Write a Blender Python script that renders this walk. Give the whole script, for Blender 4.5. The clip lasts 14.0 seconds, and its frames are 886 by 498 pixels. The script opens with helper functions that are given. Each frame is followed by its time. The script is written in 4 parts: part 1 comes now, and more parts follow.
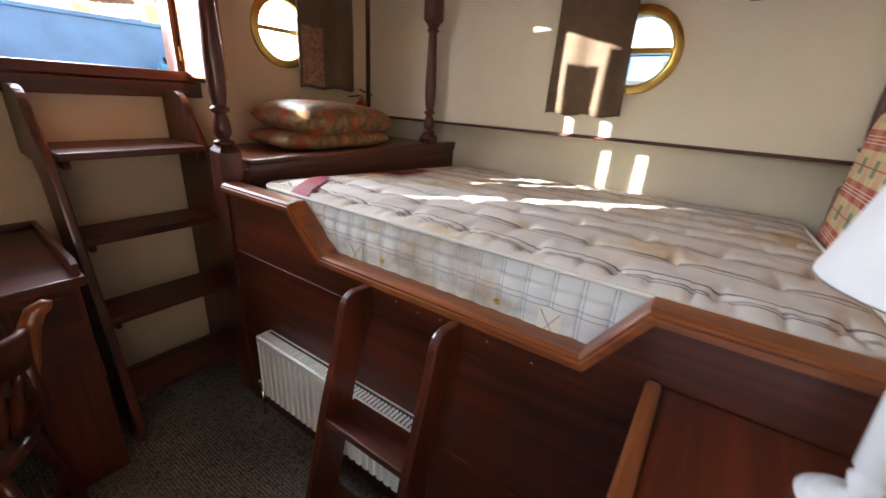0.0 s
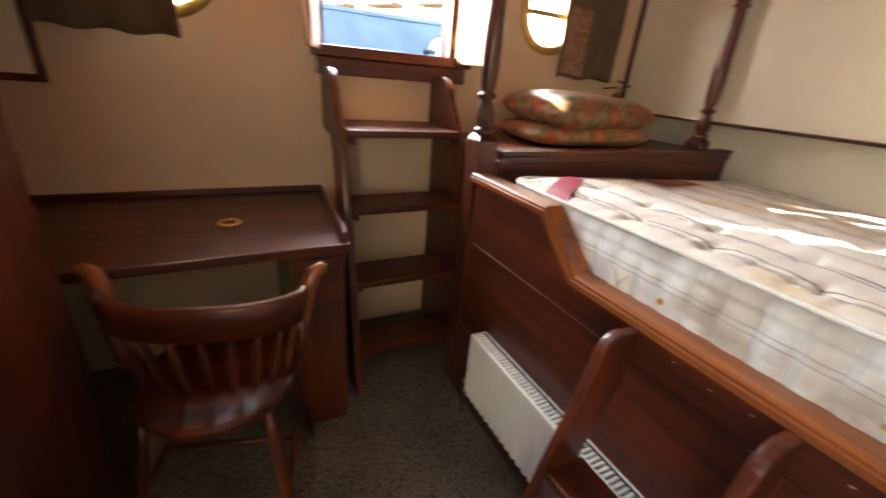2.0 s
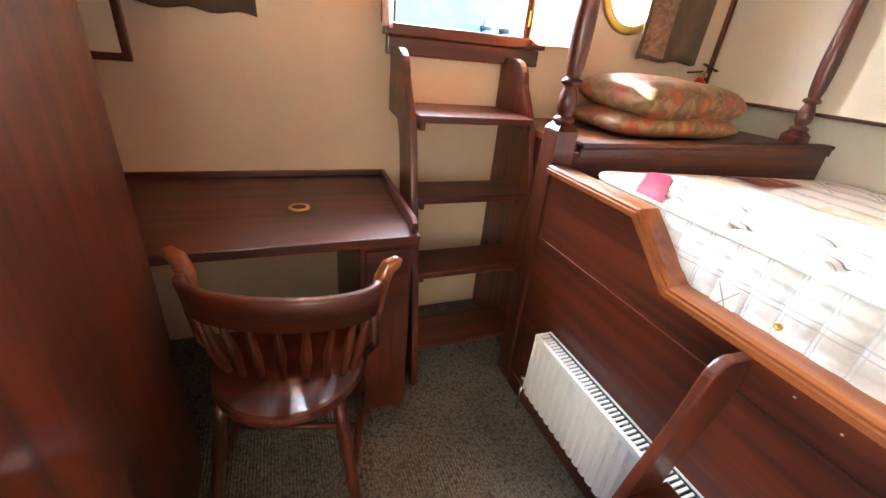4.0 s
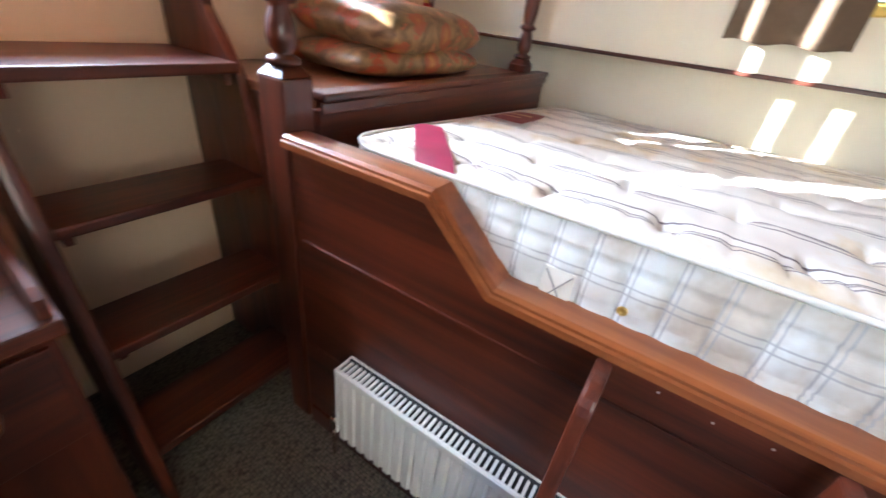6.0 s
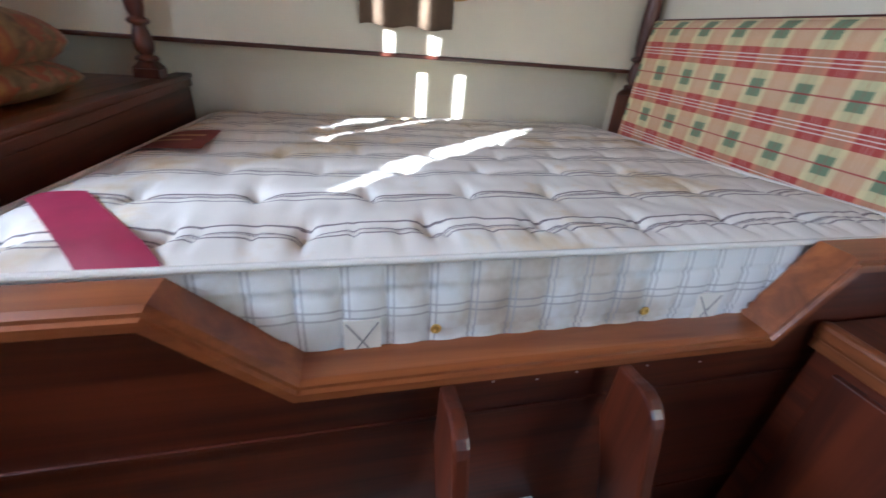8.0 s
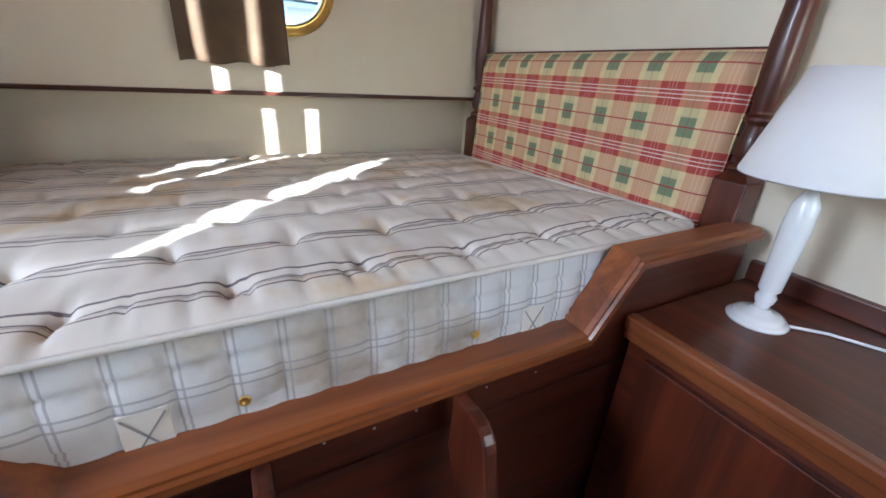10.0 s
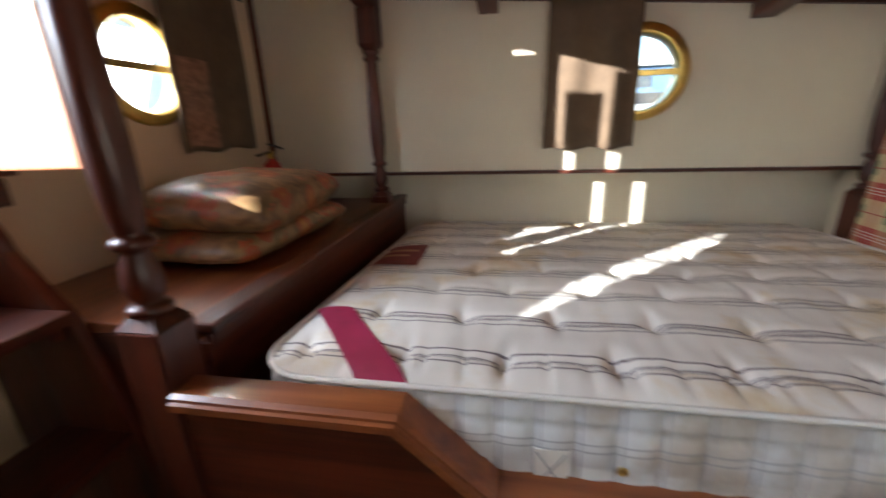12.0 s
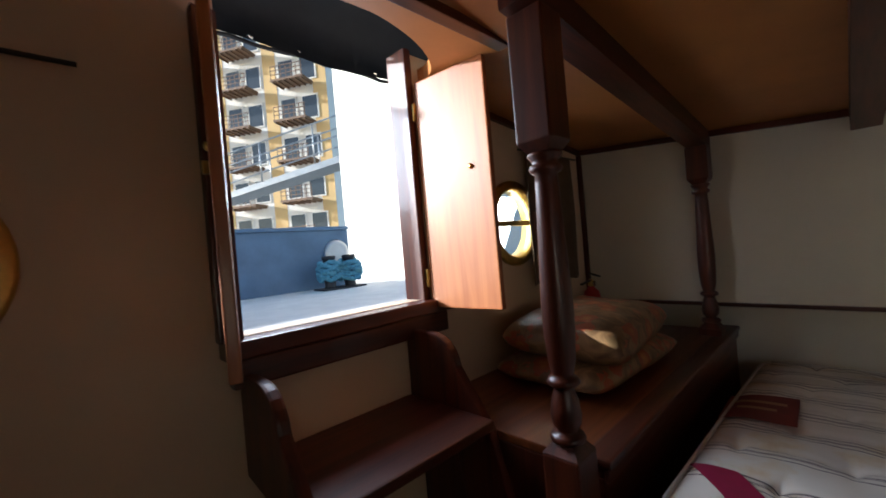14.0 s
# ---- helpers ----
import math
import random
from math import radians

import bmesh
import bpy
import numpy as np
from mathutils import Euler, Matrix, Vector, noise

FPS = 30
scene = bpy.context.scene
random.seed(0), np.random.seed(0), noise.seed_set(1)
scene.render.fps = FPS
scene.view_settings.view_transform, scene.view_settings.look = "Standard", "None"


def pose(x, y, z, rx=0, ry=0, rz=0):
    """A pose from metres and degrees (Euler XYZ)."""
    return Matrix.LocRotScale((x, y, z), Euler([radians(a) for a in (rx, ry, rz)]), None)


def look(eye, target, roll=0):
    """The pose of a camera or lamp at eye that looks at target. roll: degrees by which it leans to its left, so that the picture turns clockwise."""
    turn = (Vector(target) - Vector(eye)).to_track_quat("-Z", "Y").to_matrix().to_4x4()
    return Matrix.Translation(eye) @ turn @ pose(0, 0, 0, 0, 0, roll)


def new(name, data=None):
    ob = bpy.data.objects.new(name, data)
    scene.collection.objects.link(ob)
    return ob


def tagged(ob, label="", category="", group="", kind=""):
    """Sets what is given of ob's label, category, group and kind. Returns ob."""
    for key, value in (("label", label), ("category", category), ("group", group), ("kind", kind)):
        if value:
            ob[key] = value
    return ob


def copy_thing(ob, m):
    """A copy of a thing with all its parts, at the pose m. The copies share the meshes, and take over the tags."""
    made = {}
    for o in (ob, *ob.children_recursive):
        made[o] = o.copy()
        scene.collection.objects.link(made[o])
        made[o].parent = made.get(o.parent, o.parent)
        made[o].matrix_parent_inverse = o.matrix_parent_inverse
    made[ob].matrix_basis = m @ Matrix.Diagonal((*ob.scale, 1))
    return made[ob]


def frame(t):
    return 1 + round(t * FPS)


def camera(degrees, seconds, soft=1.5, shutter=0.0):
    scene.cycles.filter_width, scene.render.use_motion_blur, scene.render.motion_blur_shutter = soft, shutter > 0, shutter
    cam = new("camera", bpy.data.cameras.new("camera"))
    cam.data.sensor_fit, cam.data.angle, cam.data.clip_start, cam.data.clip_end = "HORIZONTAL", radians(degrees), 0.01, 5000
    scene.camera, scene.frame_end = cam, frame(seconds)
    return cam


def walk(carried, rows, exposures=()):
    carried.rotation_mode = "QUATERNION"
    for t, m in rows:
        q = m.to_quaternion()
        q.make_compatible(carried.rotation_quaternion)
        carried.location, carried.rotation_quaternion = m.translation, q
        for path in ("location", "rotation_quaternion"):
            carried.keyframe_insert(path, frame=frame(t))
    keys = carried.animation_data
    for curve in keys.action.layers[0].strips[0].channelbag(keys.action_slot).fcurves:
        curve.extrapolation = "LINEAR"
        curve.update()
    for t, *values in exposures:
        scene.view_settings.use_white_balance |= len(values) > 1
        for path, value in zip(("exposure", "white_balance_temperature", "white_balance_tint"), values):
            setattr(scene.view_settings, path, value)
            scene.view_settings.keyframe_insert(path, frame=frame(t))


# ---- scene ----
cam = camera(96.2, 14.0, shutter=0.5)
PATH = [
    (0, (-2.167, -2.169, 1.341), (-0.612, -1.128, 0.636), 3.6),
    (0.5, (-2.123, -2.074, 1.349), (-0.637, -0.94, 0.637), 5.4),
    (1, (-2.102, -1.967, 1.337), (-0.764, -0.679, 0.594), 5.9),
    (1.5, (-2.129, -1.911, 1.316), (-0.96, -0.483, 0.547), 6.2),
    (2, (-2.175, -1.872, 1.304), (-1.302, -0.256, 0.512), 5.1),
    (2.2, (-2.202, -1.855, 1.304), (-1.454, -0.179, 0.507), 4.6),
    (4.3, (-2.257, -1.707, 1.317), (-1.551, -0.086, 0.382), 6.2),
    (4.5, (-2.229, -1.659, 1.309), (-1.4, -0.118, 0.341), 7.0),
    (5, (-2.152, -1.514, 1.28), (-1.055, -0.143, 0.323), 7.7),
    (5.5, (-2.066, -1.423, 1.258), (-0.768, -0.272, 0.263), 7.6),
    (6, (-1.971, -1.406, 1.263), (-0.475, -0.545, 0.253), 7.7),
    (6.5, (-1.888, -1.364, 1.252), (-0.25, -0.799, 0.253), 6.6),
    (7, (-1.856, -1.319, 1.267), (-0.156, -1.031, 0.253), 6.9),
    (7.5, (-1.842, -1.271, 1.28), (-0.101, -1.37, 0.3), 5.2),
    (8, (-1.834, -1.279, 1.288), (-0.128, -1.726, 0.344), 4.8),
    (8.5, (-1.831, -1.334, 1.278), (-0.202, -2.052, 0.365), 4.9),
    (8.7, (-1.833, -1.365, 1.275), (-0.251, -2.194, 0.374), 4.8),
    (10.8, (-1.853, -1.433, 1.346), (-0.211, -2.284, 0.586), 1.5),
    (11, (-1.847, -1.41, 1.35), (-0.133, -2.119, 0.604), 1.1),
    (11.5, (-1.852, -1.328, 1.37), (0.011, -1.569, 0.683), -0.6),
    (12, (-1.901, -1.22, 1.43), (-0.026, -0.873, 0.827), -2.0),
    (12.5, (-1.956, -1.126, 1.468), (-0.159, -0.371, 1.023), -3.8),
    (13, (-2.016, -1.065, 1.502), (-0.359, 0.02, 1.224), -5.0),
    (13.5, (-2.078, -1.038, 1.538), (-0.576, 0.278, 1.416), -5.3),
    (14, (-2.121, -1.032, 1.563), (-0.72, 0.395, 1.553), -4.9),
]
EXPOSURES = [
    (0.0, 2.90, 5800, 10), (0.6, 3.40, 5900, 10), (1.5, 3.10, 6200, 10), (2.2, 3.70, 6400, 10), (4.3, 4.60, 5500, 7), (5.2, 4.30, 5200, 7), (6.0, 3.90, 5200, 8),
    (6.6, 2.90, 5000, 8), (8.7, 2.80, 5000, 8), (11.0, 2.70, 5600, 9), (11.6, 2.50, 5700, 9), (12.5, 2.20, 5600, 9), (13.4, 1.55, 5600, 9), (14.0, 0.85, 5500, 9),
]
walk(cam, [(t, look(eye, target, roll)) for t, eye, target, roll in PATH], EXPOSURES)

# ---- light ----
SUN_DIR = Vector((1.0, -0.96, -0.36)).normalized()
world = bpy.data.worlds.new("world")
scene.world = world
world.use_nodes = True
sky = world.node_tree.nodes.new("ShaderNodeTexSky")
sky.sky_type = "NISHITA"
sky.sun_disc = False
sky.sun_elevation = radians(14.6)
sky.sun_rotation = math.atan2(-1.0, 0.96)
world.node_tree.nodes["Background"].inputs[1].default_value = 0.15
world.node_tree.links.new(sky.outputs[0], world.node_tree.nodes["Background"].inputs[0])

sun_data = bpy.data.lights.new("sun", "SUN")
sun_data.energy, sun_data.angle, sun_data.color = 5.0, radians(0.5), (1.0, 0.93, 0.82)
sun = new("sun", sun_data)
sun.matrix_world = Matrix.Translation((-6, 6, 8)) @ SUN_DIR.to_track_quat("-Z", "Y").to_matrix().to_4x4()


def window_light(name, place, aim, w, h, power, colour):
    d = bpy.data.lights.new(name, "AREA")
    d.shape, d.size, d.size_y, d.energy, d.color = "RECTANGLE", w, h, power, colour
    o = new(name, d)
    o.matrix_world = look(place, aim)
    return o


# daylight in the openings: an unseen, assumed side window behind the walk, and the open hatch
window_light("assumed_window_daylight", (-3.33, -2.2, 1.55), (-1.4, -1.6, 0.9), 0.8, 0.55, 0.5, (0.80, 0.90, 1.0))
window_light("hatch_daylight", (-1.52, 0.55, 2.0), (-1.5, -1.2, 0.9), 0.55, 0.5, 6.5, (0.97, 0.97, 1.0))
window_light("porthole_daylight", (-2.35, 0.12, 1.60), (-1.2, -1.6, 0.9), 0.28, 0.28, 1.4, (0.97, 0.97, 1.0))
window_light("porthole_daylight", (-0.66, 0.12, 1.64), (-0.7, -1.2, 1.0), 0.28, 0.28, 1.0, (1.0, 0.98, 0.94))


# ---- materials ----
def mat(name, rough=0.6, metal=0.0, coat=0.0):
    m = bpy.data.materials.new(name)
    m.use_nodes = True
    p = m.node_tree.nodes["Principled BSDF"]
    p.inputs["Roughness"].default_value = rough
    p.inputs["Metallic"].default_value = metal
    p.inputs["Coat Weight"].default_value = coat
    p.inputs["Coat Roughness"].default_value = 0.13
    return m, m.node_tree.nodes, m.node_tree.links, p


def node(ns, kind, **kw):
    n = ns.new(kind)
    for k, v in kw.items():
        n.inputs[k].default_value = v
    return n


def ramp(ns, stops):
    r = ns.new("ShaderNodeValToRGB")
    while len(r.color_ramp.elements) < len(stops):
        r.color_ramp.elements.new(0.5)
    for e, (p, c) in zip(r.color_ramp.elements, stops):
        e.position, e.color = p, (*c, 1)
    return r


def bump(ns, ls, p, src, strength, dist=0.002):
    b = node(ns, "ShaderNodeBump", Strength=strength, Distance=dist)
    ls.new(src, b.inputs["Height"])
    ls.new(b.outputs[0], p.inputs["Normal"])


def coords(ns, ls, scale):
    tc = ns.new("ShaderNodeTexCoord")
    mp = ns.new("ShaderNodeMapping")
    mp.inputs["Scale"].default_value = scale
    ls.new(tc.outputs["Object"], mp.inputs[0])
    return mp


def wood(name, dark, light, axis="y", rough=0.40, coat=0.3):
    """Varnished timber with the grain along one axis."""
    m, ns, ls, p = mat(name, rough, 0, coat)
    sc = {"x": (1.2, 22, 22), "y": (22, 1.2, 22), "z": (22, 22, 1.2)}[axis]
    mp = coords(ns, ls, sc)
    n1 = node(ns, "ShaderNodeTexNoise", Scale=1.0, Detail=6, Roughness=0.62, Distortion=0.5)
    ls.new(mp.outputs[0], n1.inputs["Vector"])
    big = node(ns, "ShaderNodeTexNoise", Scale=2.3, Detail=3)
    tc = ns.new("ShaderNodeTexCoord")
    ls.new(tc.outputs["Object"], big.inputs["Vector"])
    mid = tuple((a + b) / 2 for a, b in zip(dark, light))
    r = ramp(ns, [(0.3, dark), (0.52, mid), (0.72, light)])
    ls.new(n1.outputs[0], r.inputs[0])
    mix = ns.new("ShaderNodeMix")
    mix.data_type, mix.blend_type = "RGBA", "MULTIPLY"
    mix.inputs["Factor"].default_value = 0.6
    r2 = ramp(ns, [(0.3, (0.55, 0.5, 0.48)), (0.7, (1.1, 1.1, 1.1))])
    ls.new(big.outputs[0], r2.inputs[0])
    ls.new(r.outputs[0], mix.inputs["A"])
    ls.new(r2.outputs[0], mix.inputs["B"])
    ls.new(mix.outputs["Result"], p.inputs["Base Color"])
    rr = ns.new("ShaderNodeMapRange")
    rr.inputs["To Min"].default_value, rr.inputs["To Max"].default_value = rough - 0.08, rough + 0.18
    ls.new(big.outputs[0], rr.inputs["Value"])
    ls.new(rr.outputs[0], p.inputs["Roughness"])
    bump(ns, ls, p, n1.outputs[0], 0.12, 0.001)
    return m


def plain(name, colour, rough=0.6, metal=0.0, vary=0.12, scale=6.0, bumps=0.1, fine=180.0, coat=0.0):
    """One surface with soft stains and a fine grain."""
    m, ns, ls, p = mat(name, rough, metal, coat)
    tc = ns.new("ShaderNodeTexCoord")
    n1 = node(ns, "ShaderNodeTexNoise", Scale=scale, Detail=5, Roughness=0.6)
    n2 = node(ns, "ShaderNodeTexNoise", Scale=fine, Detail=3)
    for n in (n1, n2):
        ls.new(tc.outputs["Object"], n.inputs["Vector"])
    r = ramp(ns, [(0.3, tuple(c * (1 - vary) for c in colour)), (0.7, tuple(min(1, c * (1 + vary * 0.6)) for c in colour))])
    ls.new(n1.outputs[0], r.inputs[0])
    ls.new(r.outputs[0], p.inputs["Base Color"])
    bump(ns, ls, p, n2.outputs[0], bumps, 0.001)
    return m


def carpet_material():
    m, ns, ls, p = mat("carpet", 0.95)
    mp = coords(ns, ls, (1, 1, 1))
    v = node(ns, "ShaderNodeTexVoronoi", Scale=95)
    n = node(ns, "ShaderNodeTexNoise", Scale=60, Detail=4)
    w = node(ns, "ShaderNodeTexWave", Scale=28, Distortion=3)
    big = node(ns, "ShaderNodeTexNoise", Scale=3, Detail=3)
    for q in (v, n, w, big):
        ls.new(mp.outputs[0], q.inputs["Vector"])
    r = ramp(ns, [(0.0, (0.24, 0.21, 0.17)), (0.5, (0.15, 0.135, 0.11)), (1.0, (0.06, 0.055, 0.05))])
    ls.new(v.outputs["Distance"], r.inputs[0])
    mix = ns.new("ShaderNodeMix")
    mix.data_type, mix.blend_type = "RGBA", "OVERLAY"
    mix.inputs["Factor"].default_value = 0.6
    ls.new(r.outputs[0], mix.inputs["A"])
    ls.new(big.outputs[0], mix.inputs["B"])
    ls.new(mix.outputs["Result"], p.inputs["Base Color"])
    add = ns.new("ShaderNodeMath")
    ls.new(v.outputs["Distance"], add.inputs[0])
    ls.new(w.outputs[1], add.inputs[1])
    bump(ns, ls, p, add.outputs[0], 0.8, 0.006)
    return m


def line_mask(ns, ls, src, period, at, half):
    """1 on a line of the given half width, once a period."""
    a = ns.new("ShaderNodeMath")
    a.operation = "SUBTRACT"
    ls.new(src, a.inputs[0])
    a.inputs[1].default_value = at
    b = ns.new("ShaderNodeMath")
    b.operation = "PINGPONG"
    ls.new(a.outputs[0], b.inputs[0])
    b.inputs[1].default_value = period / 2
    c = ns.new("ShaderNodeMath")
    c.operation = "LESS_THAN"
    ls.new(b.outputs[0], c.inputs[0])
    c.inputs[1].default_value = half
    return c.outputs[0]


def layer(ns, ls, under, over, mask, amount=1.0, blend="MIX"):
    mix = ns.new("ShaderNodeMix")
    mix.data_type, mix.blend_type = "RGBA", blend
    f = ns.new("ShaderNodeMath")
    f.operation = "MULTIPLY"
    ls.new(mask, f.inputs[0])
    f.inputs[1].default_value = amount
    ls.new(f.outputs[0], mix.inputs["Factor"])
    ls.new(under, mix.inputs["A"])
    mix.inputs["B"].default_value = (*over, 1)
    return mix.outputs["Result"]


def ticking_material():
    """Cream mattress ticking with groups of thin dark stripes and old stains."""
    m, ns, ls, p = mat("mattress_ticking", 0.85)
    tc = ns.new("ShaderNodeTexCoord")
    sx = ns.new("ShaderNodeSeparateXYZ")
    wob = node(ns, "ShaderNodeTexNoise", Scale=5, Detail=2)
    ls.new(tc.outputs["Object"], wob.inputs["Vector"])
    ls.new(tc.outputs["Object"], sx.inputs[0])
    w = ns.new("ShaderNodeMath")
    w.operation = "MULTIPLY_ADD"
    ls.new(wob.outputs[0], w.inputs[0])
    w.inputs[1].default_value = 0.022
    ls.new(sx.outputs[0], w.inputs[2])
    n = node(ns, "ShaderNodeTexNoise", Scale=3.5, Detail=5, Roughness=0.65)
    ls.new(tc.outputs["Object"], n.inputs["Vector"])
    r = ramp(ns, [(0.0, (0.80, 0.76, 0.68)), (0.54, (0.78, 0.74, 0.66)), (0.64, (0.71, 0.60, 0.42)), (0.74, (0.58, 0.42, 0.22))])
    ls.new(n.outputs[0], r.inputs[0])
    col = r.outputs[0]
    for at, half, c in ((0.0, 0.0024, (0.09, 0.06, 0.07)), (0.021, 0.0022, (0.13, 0.10, 0.11)), (0.028, 0.0024, (0.10, 0.07, 0.08)), (0.050, 0.0026, (0.08, 0.05, 0.06))):
        col = layer(ns, ls, col, c, line_mask(ns, ls, w.outputs[0], 0.168, at, half), 0.85)
    ls.new(col, p.inputs["Base Color"])
    fine = node(ns, "ShaderNodeTexNoise", Scale=420, Detail=2)
    ls.new(tc.outputs["Object"], fine.inputs["Vector"])
    bump(ns, ls, p, fine.outputs[0], 0.25, 0.001)
    return m


def plaid_material():
    """Woven tartan: cream ground, red bands, green squares, fine dark red and white lines."""
    m, ns, ls, p = mat("plaid_cloth", 0.9)
    tc = ns.new("ShaderNodeTexCoord")
    sx = ns.new("ShaderNodeSeparateXYZ")
    ls.new(tc.outputs["Object"], sx.inputs[0])
    base = ns.new("ShaderNodeRGB")
    base.outputs[0].default_value = (0.70, 0.60, 0.31, 1)
    col = base.outputs[0]
    across, upright = sx.outputs[0], sx.outputs[2]
    PX, PZ = 0.150, 0.165
    col = layer(ns, ls, col, (0.54, 0.15, 0.11), line_mask(ns, ls, across, PX, 0.04, 0.034), 0.50)
    col = layer(ns, ls, col, (0.52, 0.05, 0.045), line_mask(ns, ls, upright, PZ, 0.1175, 0.032), 0.66)
    col = layer(ns, ls, col, (0.60, 0.42, 0.28), line_mask(ns, ls, upright, PZ, 0.1175 + PZ / 2, 0.030), 0.22)
    green = ns.new("ShaderNodeMath")
    green.operation = "MULTIPLY"
    ls.new(line_mask(ns, ls, across, PX, 0.04 + PX / 2, 0.023), green.inputs[0])
    ls.new(line_mask(ns, ls, upright, PZ, 0.1175 + PZ / 2, 0.026), green.inputs[1])
    col = layer(ns, ls, col, (0.10, 0.20, 0.11), line_mask(ns, ls, across, PX, 0.04 + PX / 2, 0.023), 0.2)
    col = layer(ns, ls, col, (0.05, 0.16, 0.10), green.outputs[0], 0.72)
    cross = ns.new("ShaderNodeMath")
    cross.operation = "MULTIPLY"
    ls.new(line_mask(ns, ls, across, PX, 0.04, 0.036), cross.inputs[0])
    ls.new(line_mask(ns, ls, upright, PZ, 0.1175, 0.032), cross.inputs[1])
    col = layer(ns, ls, col, (0.36, 0.02, 0.025), cross.outputs[0], 0.7)
    for at in (-0.011, 0.0, 0.011):
        col = layer(ns, ls, col, (0.86, 0.82, 0.70), line_mask(ns, ls, upright, PZ, 0.1175 + at, 0.0015), 0.7)
        col = layer(ns, ls, col, (0.80, 0.66, 0.50), line_mask(ns, ls, across, PX, 0.04 + at, 0.0012), 0.30)
    col = layer(ns, ls, col, (0.34, 0.02, 0.03), line_mask(ns, ls, upright, PZ, 0.1175 + PZ / 2, 0.0022), 0.8)
    col = layer(ns, ls, col, (0.34, 0.02, 0.03), line_mask(ns, ls, across, PX, 0.04 + PX / 2, 0.0014), 0.4)
    n = node(ns, "ShaderNodeTexNoise", Scale=8, Detail=4)
    ls.new(tc.outputs["Object"], n.inputs["Vector"])
    mix = ns.new("ShaderNodeMix")
    mix.data_type, mix.blend_type = "RGBA", "MULTIPLY"
    mix.inputs["Factor"].default_value = 0.3
    r = ramp(ns, [(0.3, (0.7, 0.7, 0.7)), (0.7, (1, 1, 1))])
    ls.new(n.outputs[0], r.inputs[0])
    ls.new(col, mix.inputs["A"])
    ls.new(r.outputs[0], mix.inputs["B"])
    ls.new(mix.outputs["Result"], p.inputs["Base Color"])
    fine = node(ns, "ShaderNodeTexNoise", Scale=500, Detail=2)
    ls.new(tc.outputs["Object"], fine.inputs["Vector"])
    bump(ns, ls, p, fine.outputs[0], 0.4, 0.001)
    return m


def floral_material():
    """Old printed satin: rust and gold blooms and olive leaves on a faded grey-beige ground."""
    m, ns, ls, p = mat("floral_satin", 0.42)
    tc = ns.new("ShaderNodeTexCoord")
    d = node(ns, "ShaderNodeTexNoise", Scale=14, Detail=4, Distortion=1.2)
    ls.new(tc.outputs["Object"], d.inputs["Vector"])
    mx = ns.new("ShaderNodeMix")
    mx.data_type = "VECTOR"
    mx.inputs["Factor"].default_value = 0.07
    ls.new(tc.outputs["Object"], mx.inputs["A"])
    ls.new(d.outputs["Color"], mx.inputs["B"])
    ground = ramp(ns, [(0.35, (0.12, 0.065, 0.03)), (0.65, (0.33, 0.20, 0.09))])
    ls.new(d.outputs[0], ground.inputs[0])
    col = ground.outputs[0]
    for scale, reach, inner, outer, strength in ((17, 0.40, (0.09, 0.10, 0.035), (0.13, 0.10, 0.04), 0.3), (10, 0.42, (0.52, 0.25, 0.05), (0.34, 0.07, 0.025), 0.9), (13, 0.26, (0.50, 0.34, 0.16), (0.42, 0.11, 0.05), 0.85)):
        v = node(ns, "ShaderNodeTexVoronoi", Scale=scale)
        ls.new(mx.outputs["Result"], v.inputs["Vector"])
        petal = ramp(ns, [(0.0, inner), (reach * 0.7, outer)])
        ls.new(v.outputs["Distance"], petal.inputs[0])
        edge = ns.new("ShaderNodeMath")
        edge.operation = "LESS_THAN"
        ls.new(v.outputs["Distance"], edge.inputs[0])
        edge.inputs[1].default_value = reach
        amount = ns.new("ShaderNodeMath")
        amount.operation = "MULTIPLY"
        ls.new(edge.outputs[0], amount.inputs[0])
        amount.inputs[1].default_value = strength
        mix = ns.new("ShaderNodeMix")
        mix.data_type = "RGBA"
        ls.new(amount.outputs[0], mix.inputs["Factor"])
        ls.new(col, mix.inputs["A"])
        ls.new(petal.outputs[0], mix.inputs["B"])
        col = mix.outputs["Result"]
    ls.new(col, p.inputs["Base Color"])
    bump(ns, ls, p, d.outputs[0], 0.3, 0.004)
    return m


